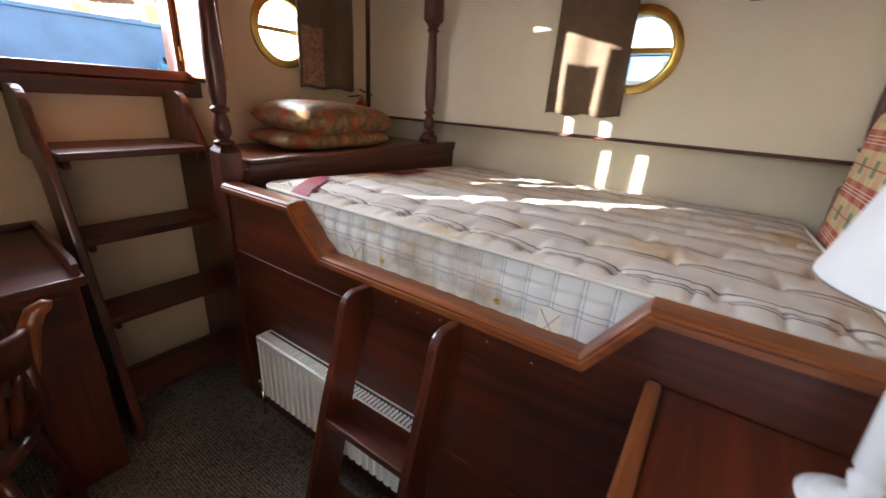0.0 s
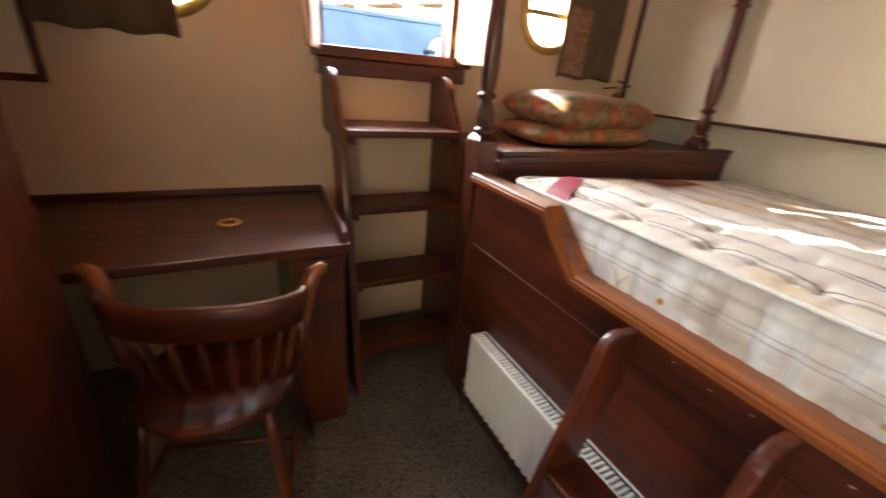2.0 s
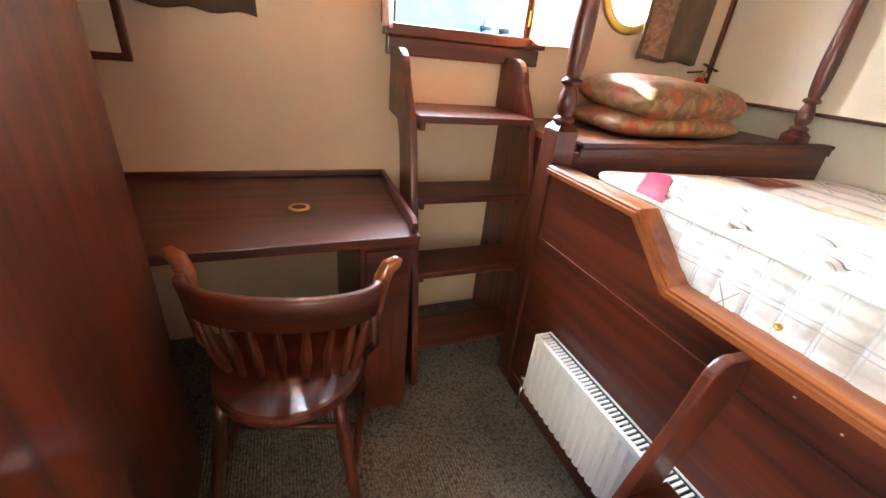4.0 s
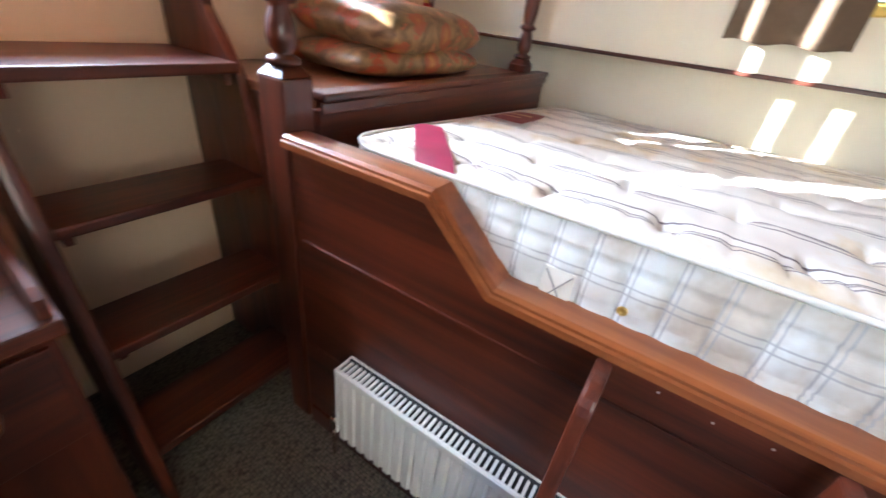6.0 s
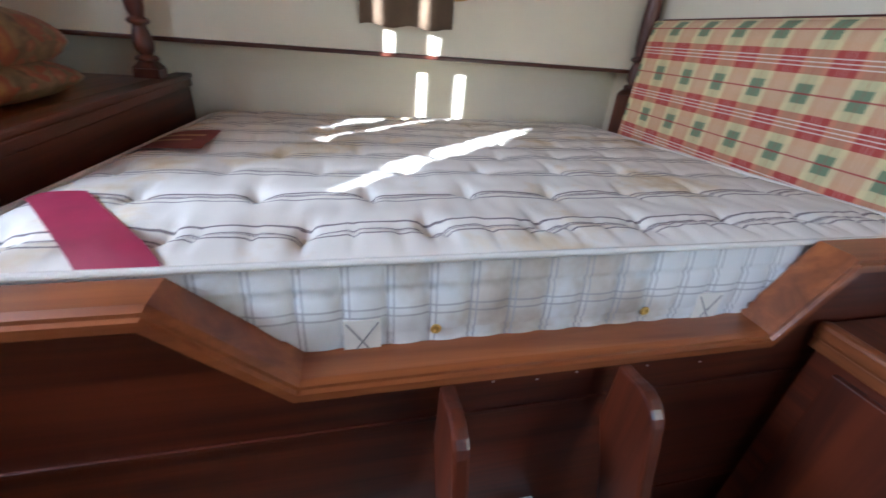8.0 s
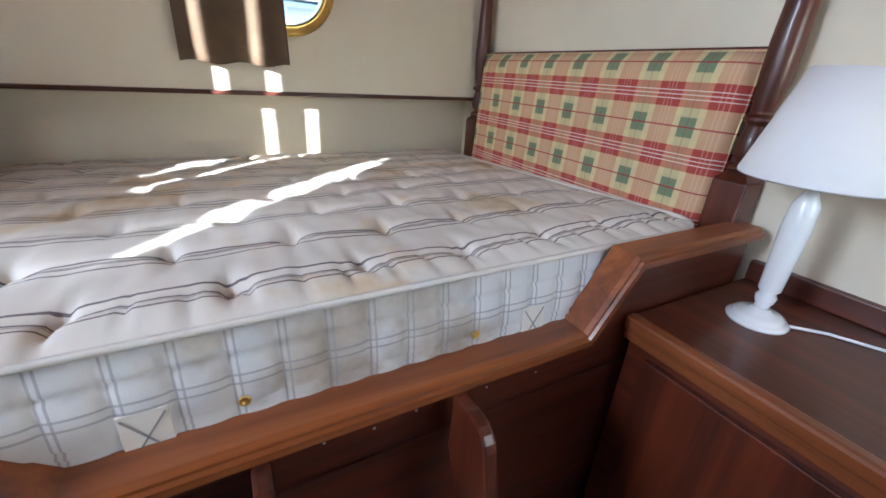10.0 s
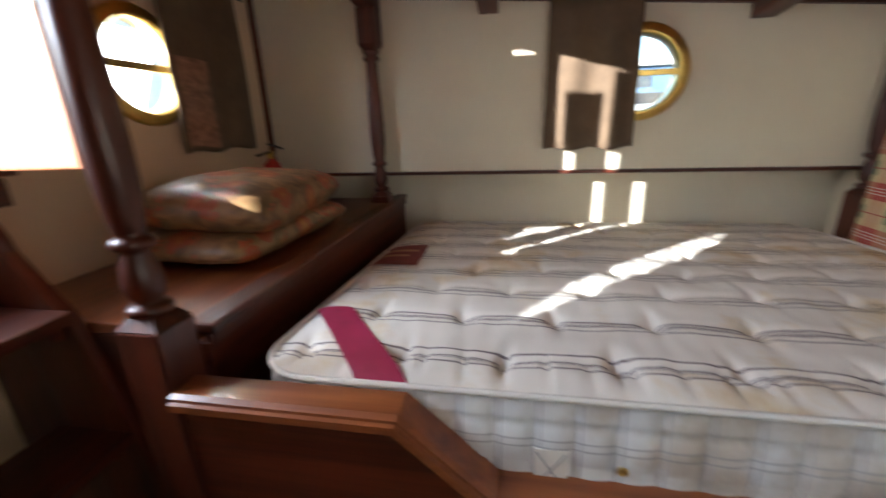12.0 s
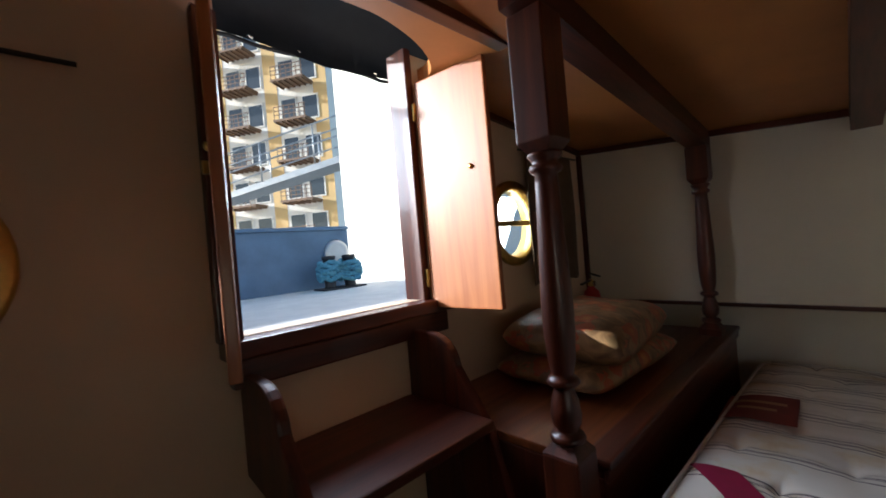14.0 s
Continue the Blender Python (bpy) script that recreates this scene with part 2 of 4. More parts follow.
def border_material():
    """Off-white mattress side: two woven grey lines along it, faint uprights, scuffs."""
    m, ns, ls, p = mat("mattress_border", 0.85)
    tc = ns.new("ShaderNodeTexCoord")
    sx = ns.new("ShaderNodeSeparateXYZ")
    ls.new(tc.outputs["Object"], sx.inputs[0])
    n = node(ns, "ShaderNodeTexNoise", Scale=3.2, Detail=5, Roughness=0.62)
    ls.new(tc.outputs["Object"], n.inputs["Vector"])
    r = ramp(ns, [(0.0, (0.74, 0.74, 0.72)), (0.52, (0.71, 0.71, 0.69)), (0.60, (0.56, 0.51, 0.44)), (0.72, (0.36, 0.29, 0.21))])
    ls.new(n.outputs[0], r.inputs[0])
    col = r.outputs[0]
    for z in (0.132, 0.146):
        col = layer(ns, ls, col, (0.25, 0.24, 0.25), line_mask(ns, ls, sx.outputs[2], 2.0, z, 0.0018), 0.55)
    for at in (0.0, 0.009):
        col = layer(ns, ls, col, (0.36, 0.35, 0.35), line_mask(ns, ls, sx.outputs[1], 0.066, 0.018 + at, 0.0017), 0.72)
    ls.new(col, p.inputs["Base Color"])
    fine = node(ns, "ShaderNodeTexNoise", Scale=400, Detail=2)
    ls.new(tc.outputs["Object"], fine.inputs["Vector"])
    bump(ns, ls, p, fine.outputs[0], 0.3, 0.001)
    return m


def glass_material():
    m, ns, ls, p = mat("pane_glass", 0.02)
    p.inputs["Transmission Weight"].default_value = 1.0
    p.inputs["IOR"].default_value = 1.45
    n = node(ns, "ShaderNodeTexNoise", Scale=5)
    r = ramp(ns, [(0.3, (0.86, 0.9, 0.9)), (0.7, (0.96, 0.98, 0.98))])
    ls.new(n.outputs[0], r.inputs[0])
    ls.new(r.outputs[0], p.inputs["Base Color"])
    return m


MAH_D, MAH_L = (0.028, 0.005, 0.0015), (0.150, 0.027, 0.006)
WOOD_X = wood("mahogany_across", MAH_D, MAH_L, "x")
WOOD_Y = wood("mahogany_along", MAH_D, MAH_L, "y")
WOOD_Z = wood("mahogany_upright", MAH_D, MAH_L, "z")
CAP_Y = wood("mahogany_cap", (0.14, 0.036, 0.010), (0.36, 0.115, 0.030), "y", 0.3)
CAP_X = wood("mahogany_edge", (0.13, 0.034, 0.010), (0.32, 0.10, 0.028), "x", 0.3)
LEAF = wood("hatch_leaf_timber", (0.30, 0.085, 0.02), (0.50, 0.18, 0.05), "z", 0.38)
CREAM = plain("cream_paint", (0.74, 0.67, 0.52), 0.55, vary=0.06, scale=2.0, bumps=0.06, fine=60)
BUFF = plain("buff_paint", (0.70, 0.53, 0.36), 0.6, vary=0.06, scale=2.0, bumps=0.06, fine=60)
DECKHEAD = plain("varnished_deckhead", (0.42, 0.16, 0.035), 0.5, vary=0.2, scale=3.0, bumps=0.06, fine=50)
CARPET = carpet_material()
TICKING = ticking_material()
BORDER = border_material()
PIPING = plain("mattress_piping", (0.76, 0.73, 0.66), 0.8, vary=0.05)
PLAID = plaid_material()
FLORAL = floral_material()
BURGUNDY = plain("burgundy_ribbon", (0.31, 0.015, 0.06), 0.5, vary=0.15, scale=20)
LABEL_RED = plain("dark_red_label", (0.19, 0.025, 0.02), 0.6, vary=0.15, scale=20)
GOLD = plain("faded_gold_thread", (0.45, 0.25, 0.10), 0.5)
BRASS = plain("brass", (0.72, 0.50, 0.14), 0.28, 1.0, vary=0.2, scale=30)
CHROME = plain("bright_metal", (0.75, 0.72, 0.66), 0.2, 1.0)
ENAMEL = plain("white_enamel", (0.80, 0.78, 0.72), 0.35, vary=0.05, scale=4, bumps=0.03)
SLOT_SHADE = plain("painted_slot_shade", (0.03, 0.03, 0.03), 0.9)
SHADE = plain("white_lampshade", (0.80, 0.80, 0.80), 0.9, vary=0.04, scale=8, bumps=0.2, fine=400)
CERAMIC = plain("white_ceramic", (0.82, 0.83, 0.82), 0.2, vary=0.03, coat=0.4)
CURTAIN = plain("brown_curtain_cloth", (0.13, 0.085, 0.05), 0.9, vary=0.25, scale=9, bumps=0.5, fine=350)
CURTAIN_EDGE = plain("printed_curtain_hem", (0.30, 0.16, 0.10), 0.9, vary=0.5, scale=45, bumps=0.4, fine=350)
RED = plain("red_enamel", (0.50, 0.03, 0.025), 0.3, vary=0.1)
BLACK = plain("black_plastic", (0.02, 0.02, 0.022), 0.5)
TARP = plain("black_tarpaulin", (0.018, 0.02, 0.025), 0.7, vary=0.4, scale=5, bumps=0.5, fine=14)
TARP_BLUE = plain("blue_tarpaulin", (0.03, 0.12, 0.45), 0.55, vary=0.2)
STEEL_BLUE = plain("blue_grey_steel_paint", (0.10, 0.17, 0.27), 0.5, vary=0.25, scale=3)
ROPE = plain("blue_rope", (0.10, 0.27, 0.36), 0.9, vary=0.35, scale=60, bumps=0.9, fine=110)
DECK = plain("pale_deck_paint", (0.75, 0.74, 0.70), 0.7)
RENDER_W = plain("white_render", (0.78, 0.74, 0.66), 0.8, vary=0.06, scale=0.4)
RENDER_Y = plain("ochre_render", (0.66, 0.44, 0.18), 0.8, vary=0.08, scale=0.4)
WINDOW_DARK = plain("dark_window_glass", (0.06, 0.07, 0.08), 0.15)
BALCONY = plain("balcony_timber", (0.20, 0.12, 0.07), 0.7, vary=0.3)
GALV = plain("galvanised_rail", (0.5, 0.5, 0.5), 0.4, 0.6)
WATER = plain("harbour_water", (0.04, 0.06, 0.06), 0.12, vary=0.3, scale=0.3, bumps=0.6, fine=3)
PAPER = plain("printed_paper", (0.65, 0.66, 0.66), 0.6, vary=0.1)
INK = plain("grey_print", (0.12, 0.15, 0.2), 0.6, vary=0.3, scale=20)
THREAD = plain("grey_thread", (0.30, 0.29, 0.28), 0.8)
GLASS = glass_material()


# ---- mesh helpers ----
def box(bm, x0, x1, y0, y1, z0, z1, bev=0.0, m=None):
    mtx = Matrix.Translation(((x0 + x1) / 2, (y0 + y1) / 2, (z0 + z1) / 2)) @ Matrix.Diagonal((abs(x1 - x0), abs(y1 - y0), abs(z1 - z0), 1))
    g = bmesh.ops.create_cube(bm, size=1, matrix=(m or Matrix()) @ mtx)
    if bev:
        es = {e for v in g["verts"] for e in v.link_edges}
        bmesh.ops.bevel(bm, geom=list(es), offset=bev, segments=2, affect="EDGES", profile=0.6)
    return bm


def boxm(*a, **k):
    return box(bmesh.new(), *a, **k)


def lathe(profile, seg=24, m=None, bm=None):
    """Turns rows of (radius, height) about z."""
    bm = bm or bmesh.new()
    rings = []
    for r, h in profile:
        rings.append([bm.verts.new(((m or Matrix()) @ Vector((r * math.cos(2 * math.pi * k / seg), r * math.sin(2 * math.pi * k / seg), h)))) for k in range(seg)])
    for a, b in zip(rings, rings[1:]):
        for k in range(seg):
            f = bm.faces.new((a[k], a[(k + 1) % seg], b[(k + 1) % seg], b[k]))
            f.smooth = True
    bm.faces.new(rings[0][::-1])
    bm.faces.new(rings[-1])
    return bm


def slab(outline, axis, a, b, bev=0.0, bm=None):
    """A flat outline of 2D points, given thickness from a to b along an axis."""
    bm = bm or bmesh.new()
    put = {"x": lambda u, v, w: (w, u, v), "y": lambda u, v, w: (u, w, v), "z": lambda u, v, w: (u, v, w)}[axis]
    lo = [bm.verts.new(put(u, v, a)) for u, v in outline]
    hi = [bm.verts.new(put(u, v, b)) for u, v in outline]
    n = len(outline)
    fs = [bm.faces.new(lo[::-1]), bm.faces.new(hi)]
    for k in range(n):
        fs.append(bm.faces.new((lo[k], lo[(k + 1) % n], hi[(k + 1) % n], hi[k])))
    bmesh.ops.recalc_face_normals(bm, faces=fs)
    if bev:
        es = list({e for f in fs[:2] for e in f.edges})
        bmesh.ops.bevel(bm, geom=es, offset=bev, segments=2, affect="EDGES", profile=0.6)
    return bm


def tube(points, radius, seg=8, bm=None, taper=None):
    """A round bar along a smooth line of points."""
    bm = bm or bmesh.new()
    pts = [Vector(p) for p in points]
    rings = []
    for i, p in enumerate(pts):
        d = (pts[min(i + 1, len(pts) - 1)] - pts[max(i - 1, 0)]).normalized()
        u = d.cross(Vector((0.03, 0.1, 1))).normalized()
        v = d.cross(u)
        r = taper[i] if taper else radius
        rings.append([bm.verts.new(p + r * (math.cos(2 * math.pi * k / seg) * u + math.sin(2 * math.pi * k / seg) * v)) for k in range(seg)])
    for a, b in zip(rings, rings[1:]):
        for k in range(seg):
            f = bm.faces.new((a[k], a[(k + 1) % seg], b[(k + 1) % seg], b[k]))
            f.smooth = True
    bm.faces.new(rings[0][::-1])
    bm.faces.new(rings[-1])
    bmesh.ops.recalc_face_normals(bm, faces=bm.faces[:])
    return bm


def mesh_of(name, bm, material):
    me = bpy.data.meshes.new(name)
    bm.to_mesh(me)
    bm.free()
    me.materials.append(material)
    return me


def part(name, bm, material, parent=None, label=""):
    ob = new(name, mesh_of(name, bm, material))
    if parent:
        ob.parent = parent
    return tagged(ob, label)


def thing(name, place, label, category, group=""):
    ob = new(name)
    ob.empty_display_size = 0.05
    ob.matrix_basis = Matrix.Translation(place)
    return tagged(ob, label, category, group)


def under(ob, parent):
    """Hangs a mesh that was built in world places under a thing that stands elsewhere."""
    ob.parent = parent
    ob.matrix_parent_inverse = parent.matrix_basis.inverted()
    return ob


def wpart(name, bm, material, parent, label=""):
    """A part given in world places."""
    return tagged(under(part(name, bm, material), parent), label)


def solid(name, bm, material, label="", category="", kind="", group=""):
    return tagged(part(name, bm, material), label, category, group, kind)


def cut(ob, cutters):
    """Cuts the closed meshes out of ob for good."""
    for c in cutters:
        tmp = new("cutter", mesh_of("cutter", c, CREAM))
        mod = ob.modifiers.new("cut", "BOOLEAN")
        mod.operation, mod.solver, mod.object = "DIFFERENCE", "EXACT", tmp
        bpy.context.view_layer.update()
        me = bpy.data.meshes.new_from_object(ob.evaluated_get(bpy.context.evaluated_depsgraph_get()))
        ob.modifiers.clear()
        ob.data = me
        bpy.data.objects.remove(tmp)
    return ob


def arc(cx, cy, r, a0, a1, n=8):
    return [(cx + r * math.cos(radians(a0 + (a1 - a0) * k / n)), cy + r * math.sin(radians(a0 + (a1 - a0) * k / n))) for k in range(n + 1)]


def structure(name, bm, material, label=""):
    return solid(name, bm, material, label, kind="structure")


# ---- the shell of the cabin ----
X_W, X_E, X_LOW, Y_N, Y_S = -3.35, 0.0, 0.18, 0.0, -2.66
RAIL_Z = 1.21


def deck_z(x, y):
    """Height of the deckhead: it falls aft and towards the side, as a cambered deck does."""
    return 2.03 + 0.085 * y + 0.10 * min(-x, 1.5) + 0.02 * max(-x - 1.5, 0)


structure("floor", boxm(X_W - 0.1, X_LOW, Y_S - 1.0, Y_N, -0.06, 0.0), CARPET, "grey-brown looped carpet on the cabin floor")

north = structure("wall_north", boxm(X_W - 0.1, X_E + 0.3, 0.0, 0.07, -0.06, 2.24), BUFF, "buff-painted bulkhead with a hatch and two portholes")
HATCH = (-1.81, -1.225, 1.39, 2.4)
P_R = 0.175
PORT_1, PORT_2, PORT_3 = (-2.35, 1.60), (-0.66, 1.64), (-1.72, 1.60)


def round_cutter(axis, u, v, r, a, b):
    return slab(arc(u, v, r, 0, 360, 32)[:-1], axis, a, b)


cut(north, [boxm(HATCH[0], HATCH[1], -0.2, 0.3, HATCH[2], HATCH[3]), round_cutter("y", *PORT_1, P_R, -0.2, 0.3), round_cutter("y", *PORT_2, P_R, -0.2, 0.3)])
east = structure("wall_east", boxm(0.0, 0.06, Y_S, Y_N, RAIL_Z, 2.2), CREAM, "cream-painted upper ship's side with a brass porthole")
cut(east, [round_cutter("x", *PORT_3, P_R, -0.2, 0.3)])
structure("wall_east_lower", boxm(X_LOW, X_LOW + 0.06, Y_S, Y_N, -0.06, RAIL_Z + 0.03), CREAM, "cream-painted lower ship's side beside the bed")
structure("ledge", boxm(0.06, X_LOW, Y_S, Y_N, RAIL_Z, RAIL_Z + 0.03), CREAM, "cream underside of the ship's side ledge")
structure("trim", boxm(-0.014, 0.03, Y_S, -0.001, RAIL_Z - 0.016, RAIL_Z - 0.001, 0.004), WOOD_Y, "dark mahogany rail along the ship's side")
south = structure("wall_south", boxm(X_W - 0.1, X_LOW, Y_S - 0.06, Y_S, -0.06, 2.24), CREAM, "cream-painted bulkhead behind the headboard")
west = structure("wall_west", boxm(X_W - 0.06, X_W, Y_S, Y_N, -0.06, 2.24), CREAM, "cream-painted ship's side behind the walk")
# unseen opening, cut for the assumed side window's light
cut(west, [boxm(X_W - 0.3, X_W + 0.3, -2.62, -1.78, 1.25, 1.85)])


def deckhead():
    bm = bmesh.new()
    xs = [X_W - 0.1, -2.8, -2.2, -1.5, -1.0, -0.5, X_LOW]
    ys = [Y_S - 0.06, -2.0, -1.2, -0.5, 0.0]
    for lift in (0.0, 0.05):
        for y in ys:
            for x in xs:
                bm.verts.new((x, y, deck_z(x, y) + lift))
    bm.verts.ensure_lookup_table()
    nx, ny = len(xs), len(ys)
    at = lambda i, j, k: bm.verts[k * nx * ny + j * nx + i]
    for j in range(ny - 1):
        for i in range(nx - 1):
            bm.faces.new((at(i, j, 0), at(i, j + 1, 0), at(i + 1, j + 1, 0), at(i + 1, j, 0)))
            bm.faces.new((at(i, j, 1), at(i + 1, j, 1), at(i + 1, j + 1, 1), at(i, j + 1, 1)))
    for i in range(nx - 1):
        bm.faces.new((at(i, 0, 0), at(i + 1, 0, 0), at(i + 1, 0, 1), at(i, 0, 1)))
        bm.faces.new((at(i, ny - 1, 0), at(i, ny - 1, 1), at(i + 1, ny - 1, 1), at(i + 1, ny - 1, 0)))
    for j in range(ny - 1):
        bm.faces.new((at(0, j, 0), at(0, j, 1), at(0, j + 1, 1), at(0, j + 1, 0)))
        bm.faces.new((at(nx - 1, j, 0), at(nx - 1, j + 1, 0), at(nx - 1, j + 1, 1), at(nx - 1, j, 1)))
    bmesh.ops.recalc_face_normals(bm, faces=bm.faces[:])
    return bm


ceiling = structure("ceiling", deckhead(), DECKHEAD, "orange-brown varnished deckhead between dark beams")
ell = [(-1.52 + 0.36 * math.cos(a), 0.235 * math.sin(a)) for a in [math.pi + math.pi * k / 20 for k in range(21)]]


cut(ceiling, [slab(ell + [(-1.16, 0.2), (-1.88, 0.2)], "z", 1.9, 2.5)])

# deck beams and the dark cornice
for n, y in enumerate((-0.585, -1.10, -2.14)):
    bm = bmesh.new()
    sx = [-1.42 if n == 0 else X_W, -1.41 if n == 0 else -1.5, X_E]
    for a, b in zip(sx, sx[1:]):
        lo0, lo1 = deck_z(a, y), deck_z(b, y)
        d = 0.075
        vs = [bm.verts.new(p) for p in ((a, y - 0.04, lo0 - d), (b, y - 0.04, lo1 - d), (b, y + 0.04, lo1 - d), (a, y + 0.04, lo0 - d), (a, y - 0.04, lo0 - 0.002), (b, y - 0.04, lo1 - 0.002), (b, y + 0.04, lo1 - 0.002), (a, y + 0.04, lo0 - 0.002))]
        for q in ((0, 3, 2, 1), (4, 5, 6, 7), (0, 1, 5, 4), (1, 2, 6, 5), (2, 3, 7, 6), (3, 0, 4, 7)):
            bm.faces.new([vs[k] for k in q])
    structure("beam", bm, WOOD_X, "dark mahogany deck beam")
bm = bmesh.new()
for y0, y1 in ((-0.545, -0.001), (-1.06, -0.625), (-2.10, -1.14), (Y_S, -2.18)):
    vs = [bm.verts.new(p) for p in ((-0.022, y0, deck_z(0, y0) - 0.026), (-0.022, y1, deck_z(0, y1) - 0.026), (-0.001, y1, deck_z(0, y1) - 0.026), (-0.001, y0, deck_z(0, y0) - 0.026), (-0.022, y0, deck_z(0, y0) - 0.002), (-0.022, y1, deck_z(0, y1) - 0.002), (-0.001, y1, deck_z(0, y1) - 0.002), (-0.001, y0, deck_z(0, y0) - 0.002))]
    for q in ((0, 1, 2, 3), (4, 7, 6, 5), (0, 4, 5, 1), (1, 5, 6, 2), (2, 6, 7, 3), (3, 7, 4, 0)):
        bm.faces.new([vs[k] for k in q])
structure("cornice", bm, WOOD_Y, "dark mahogany cornice under the deckhead")
bm = bmesh.new()
for a, b in ((-1.14, -0.7), (-0.7, -0.02)):
    vs = [bm.verts.new((x, yy, deck_z(x, 0) + dz)) for x in (a, b) for yy in (-0.02, -0.001) for dz in (-0.026, -0.002)]
    for q in ((0, 1, 3, 2), (4, 6, 7, 5), (0, 2, 6, 4), (1, 5, 7, 3), (0, 4, 5, 1), (2, 3, 7, 6)):
        bm.faces.new([vs[k] for k in q])
bmesh.ops.recalc_face_normals(bm, faces=bm.faces[:])
structure("cornice", bm, WOOD_X, "dark mahogany cornice under the deckhead")
structure("trim", boxm(-0.024, -0.002, -0.024, -0.002, RAIL_Z + 0.001, 2.0, 0.003), WOOD_Z, "dark mahogany corner bead")
structure("trim", boxm(-1.60, -1.17, -0.40, -0.36, deck_z(-1.4, -0.38) - 0.03, deck_z(-1.4, -0.38) - 0.004, 0.003), WOOD_X, "dark batten across the deckhead by the hatch")


# ---- portholes ----
def porthole(label, rest, barred=True):
    """Brass porthole facing +y in its own space: flange, ring, hinged pane with a bar, dogs."""
    t = thing("porthole", (0, 0, 0), label, "porthole", "brass portholes")
    turn = Matrix.Rotation(radians(-90), 4, "X")
    bm = bmesh.new()
    seg = 40
    prof = [(0.146, -0.06), (0.146, 0.014), (0.152, 0.022), (0.160, 0.018), (0.180, 0.018), (0.188, 0.010), (0.188, 0.0), (0.172, -0.001), (0.172, -0.06)]
    rings = [[bm.verts.new(turn @ Vector((r * math.cos(2 * math.pi * k / seg), r * math.sin(2 * math.pi * k / seg), h))) for k in range(seg)] for r, h in prof]
    for a, b in zip(rings, rings[1:] + rings[:1]):
        for k in range(seg):
            f = bm.faces.new((a[k], a[(k + 1) % seg], b[(k + 1) % seg], b[k]))
            f.smooth = True
    bmesh.ops.recalc_face_normals(bm, faces=bm.faces[:])
    part("ring", bm, BRASS, t)
    pane = part("pane", lathe([(0.1455, -0.004), (0.1455, 0.004)], 40, Matrix.Translation((0, -0.02, 0)) @ turn), GLASS, t)
    pane.visible_shadow = False
    if barred:
        part("bar", boxm(-0.1455, 0.1455, 0.0, 0.012, -0.012, 0.012, 0.003), BRASS, t)
    for a in (35, 145, 215, 325):
        q = Matrix.Rotation(radians(a), 4, "Y")
        part("dog", lathe([(0.004, 0), (0.012, 0.002), (0.012, 0.01), (0.006, 0.014)], 10, q @ Matrix.Translation((0.170, 0.018, 0)) @ turn.inverted()), BRASS, t)
    t.matrix_basis = rest
    return t


face_south, face_west = Matrix.Rotation(radians(180), 4, "Z"), Matrix.Rotation(radians(90), 4, "Z")
porthole("round brass porthole half behind a dark brown curtain", Matrix.Translation((PORT_1[0], -0.001, PORT_1[1])) @ face_south, False)
port = porthole("round brass porthole with a cross bar, half behind a brown curtain", Matrix.Translation((PORT_2[0], -0.001, PORT_2[1])) @ face_south)
copy_thing(port, Matrix.Translation((-0.001, PORT_3[0], PORT_3[1])) @ face_west)


def curtain(label, place, width, height, turn, folds, patch=None, reach=0.05):
    """Hanging cloth in soft folds on a thin rod; built along x, facing -y."""
    t = thing("curtain", (0, 0, 0), label, "curtain", "porthole curtains")
    bm = bmesh.new()
    nu, nv = 40, 14
    grid = []
    for side in (0, 1):
        for j in range(nv + 1):
            for i in range(nu + 1):
                u, v = i / nu, j / nv
                y = 0.010 * math.sin(2 * math.pi * folds * u + 0.6) * (0.45 + 0.55 * v) + 0.004 * math.sin(9 * u + 5 * v) - 0.006 * side
                grid.append(bm.verts.new(((u - 0.5) * width * (0.95 + 0.05 * v), y, -height * v + 0.006 * math.sin(2 * math.pi * folds * u) * v)))
    st, sd = nu + 1, (nu + 1) * (nv + 1)
    for side in (0, 1):
        for j in range(nv):
            for i in range(nu):
                q = [grid[side * sd + a] for a in (j * st + i, j * st + i + 1, (j + 1) * st + i + 1, (j + 1) * st + i)]
                f = bm.faces.new(q if side else q[::-1])
                f.smooth = True
    rim = [i for i in range(st)] + [j * st + nu for j in range(1, nv + 1)] + [nv * st + i for i in range(nu - 1, -1, -1)] + [j * st for j in range(nv - 1, 0, -1)]
    for a, b in zip(rim, rim[1:] + rim[:1]):
        bm.faces.new((grid[a], grid[b], grid[sd + b], grid[sd + a]))
    bmesh.ops.recalc_face_normals(bm, faces=bm.faces[:])
    part("cloth", bm, CURTAIN, t)
    part("rod", tube([(-width / 2 - 0.05, 0, 0.005), (width / 2 + reach, 0, 0.005)], 0.005), BLACK, t)
    if patch:
        u0, u1, v0, v1 = patch
        bm = bmesh.new()
        rows = []
        for j in range(9):
            v = v0 + (v1 - v0) * j / 8
            row = []
            for i in range(9):
                u = u0 + (u1 - u0) * i / 8
                y = 0.010 * math.sin(2 * math.pi * folds * u + 0.6) * (0.45 + 0.55 * v) + 0.004 * math.sin(9 * u + 5 * v) - 0.009
                row.append(bm.verts.new(((u - 0.5) * width * (0.95 + 0.05 * v), y, -height * v + 0.006 * math.sin(2 * math.pi * folds * u) * v)))
            rows.append(row)
        for a, b in zip(rows, rows[1:]):
            for k in range(8):
                bm.faces.new((a[k], b[k], b[k + 1], a[k + 1]))
        part("printed_panel", bm, CURTAIN_EDGE, t, "paler printed panel")
    t.matrix_basis = Matrix.Translation(place) @ turn
    return t


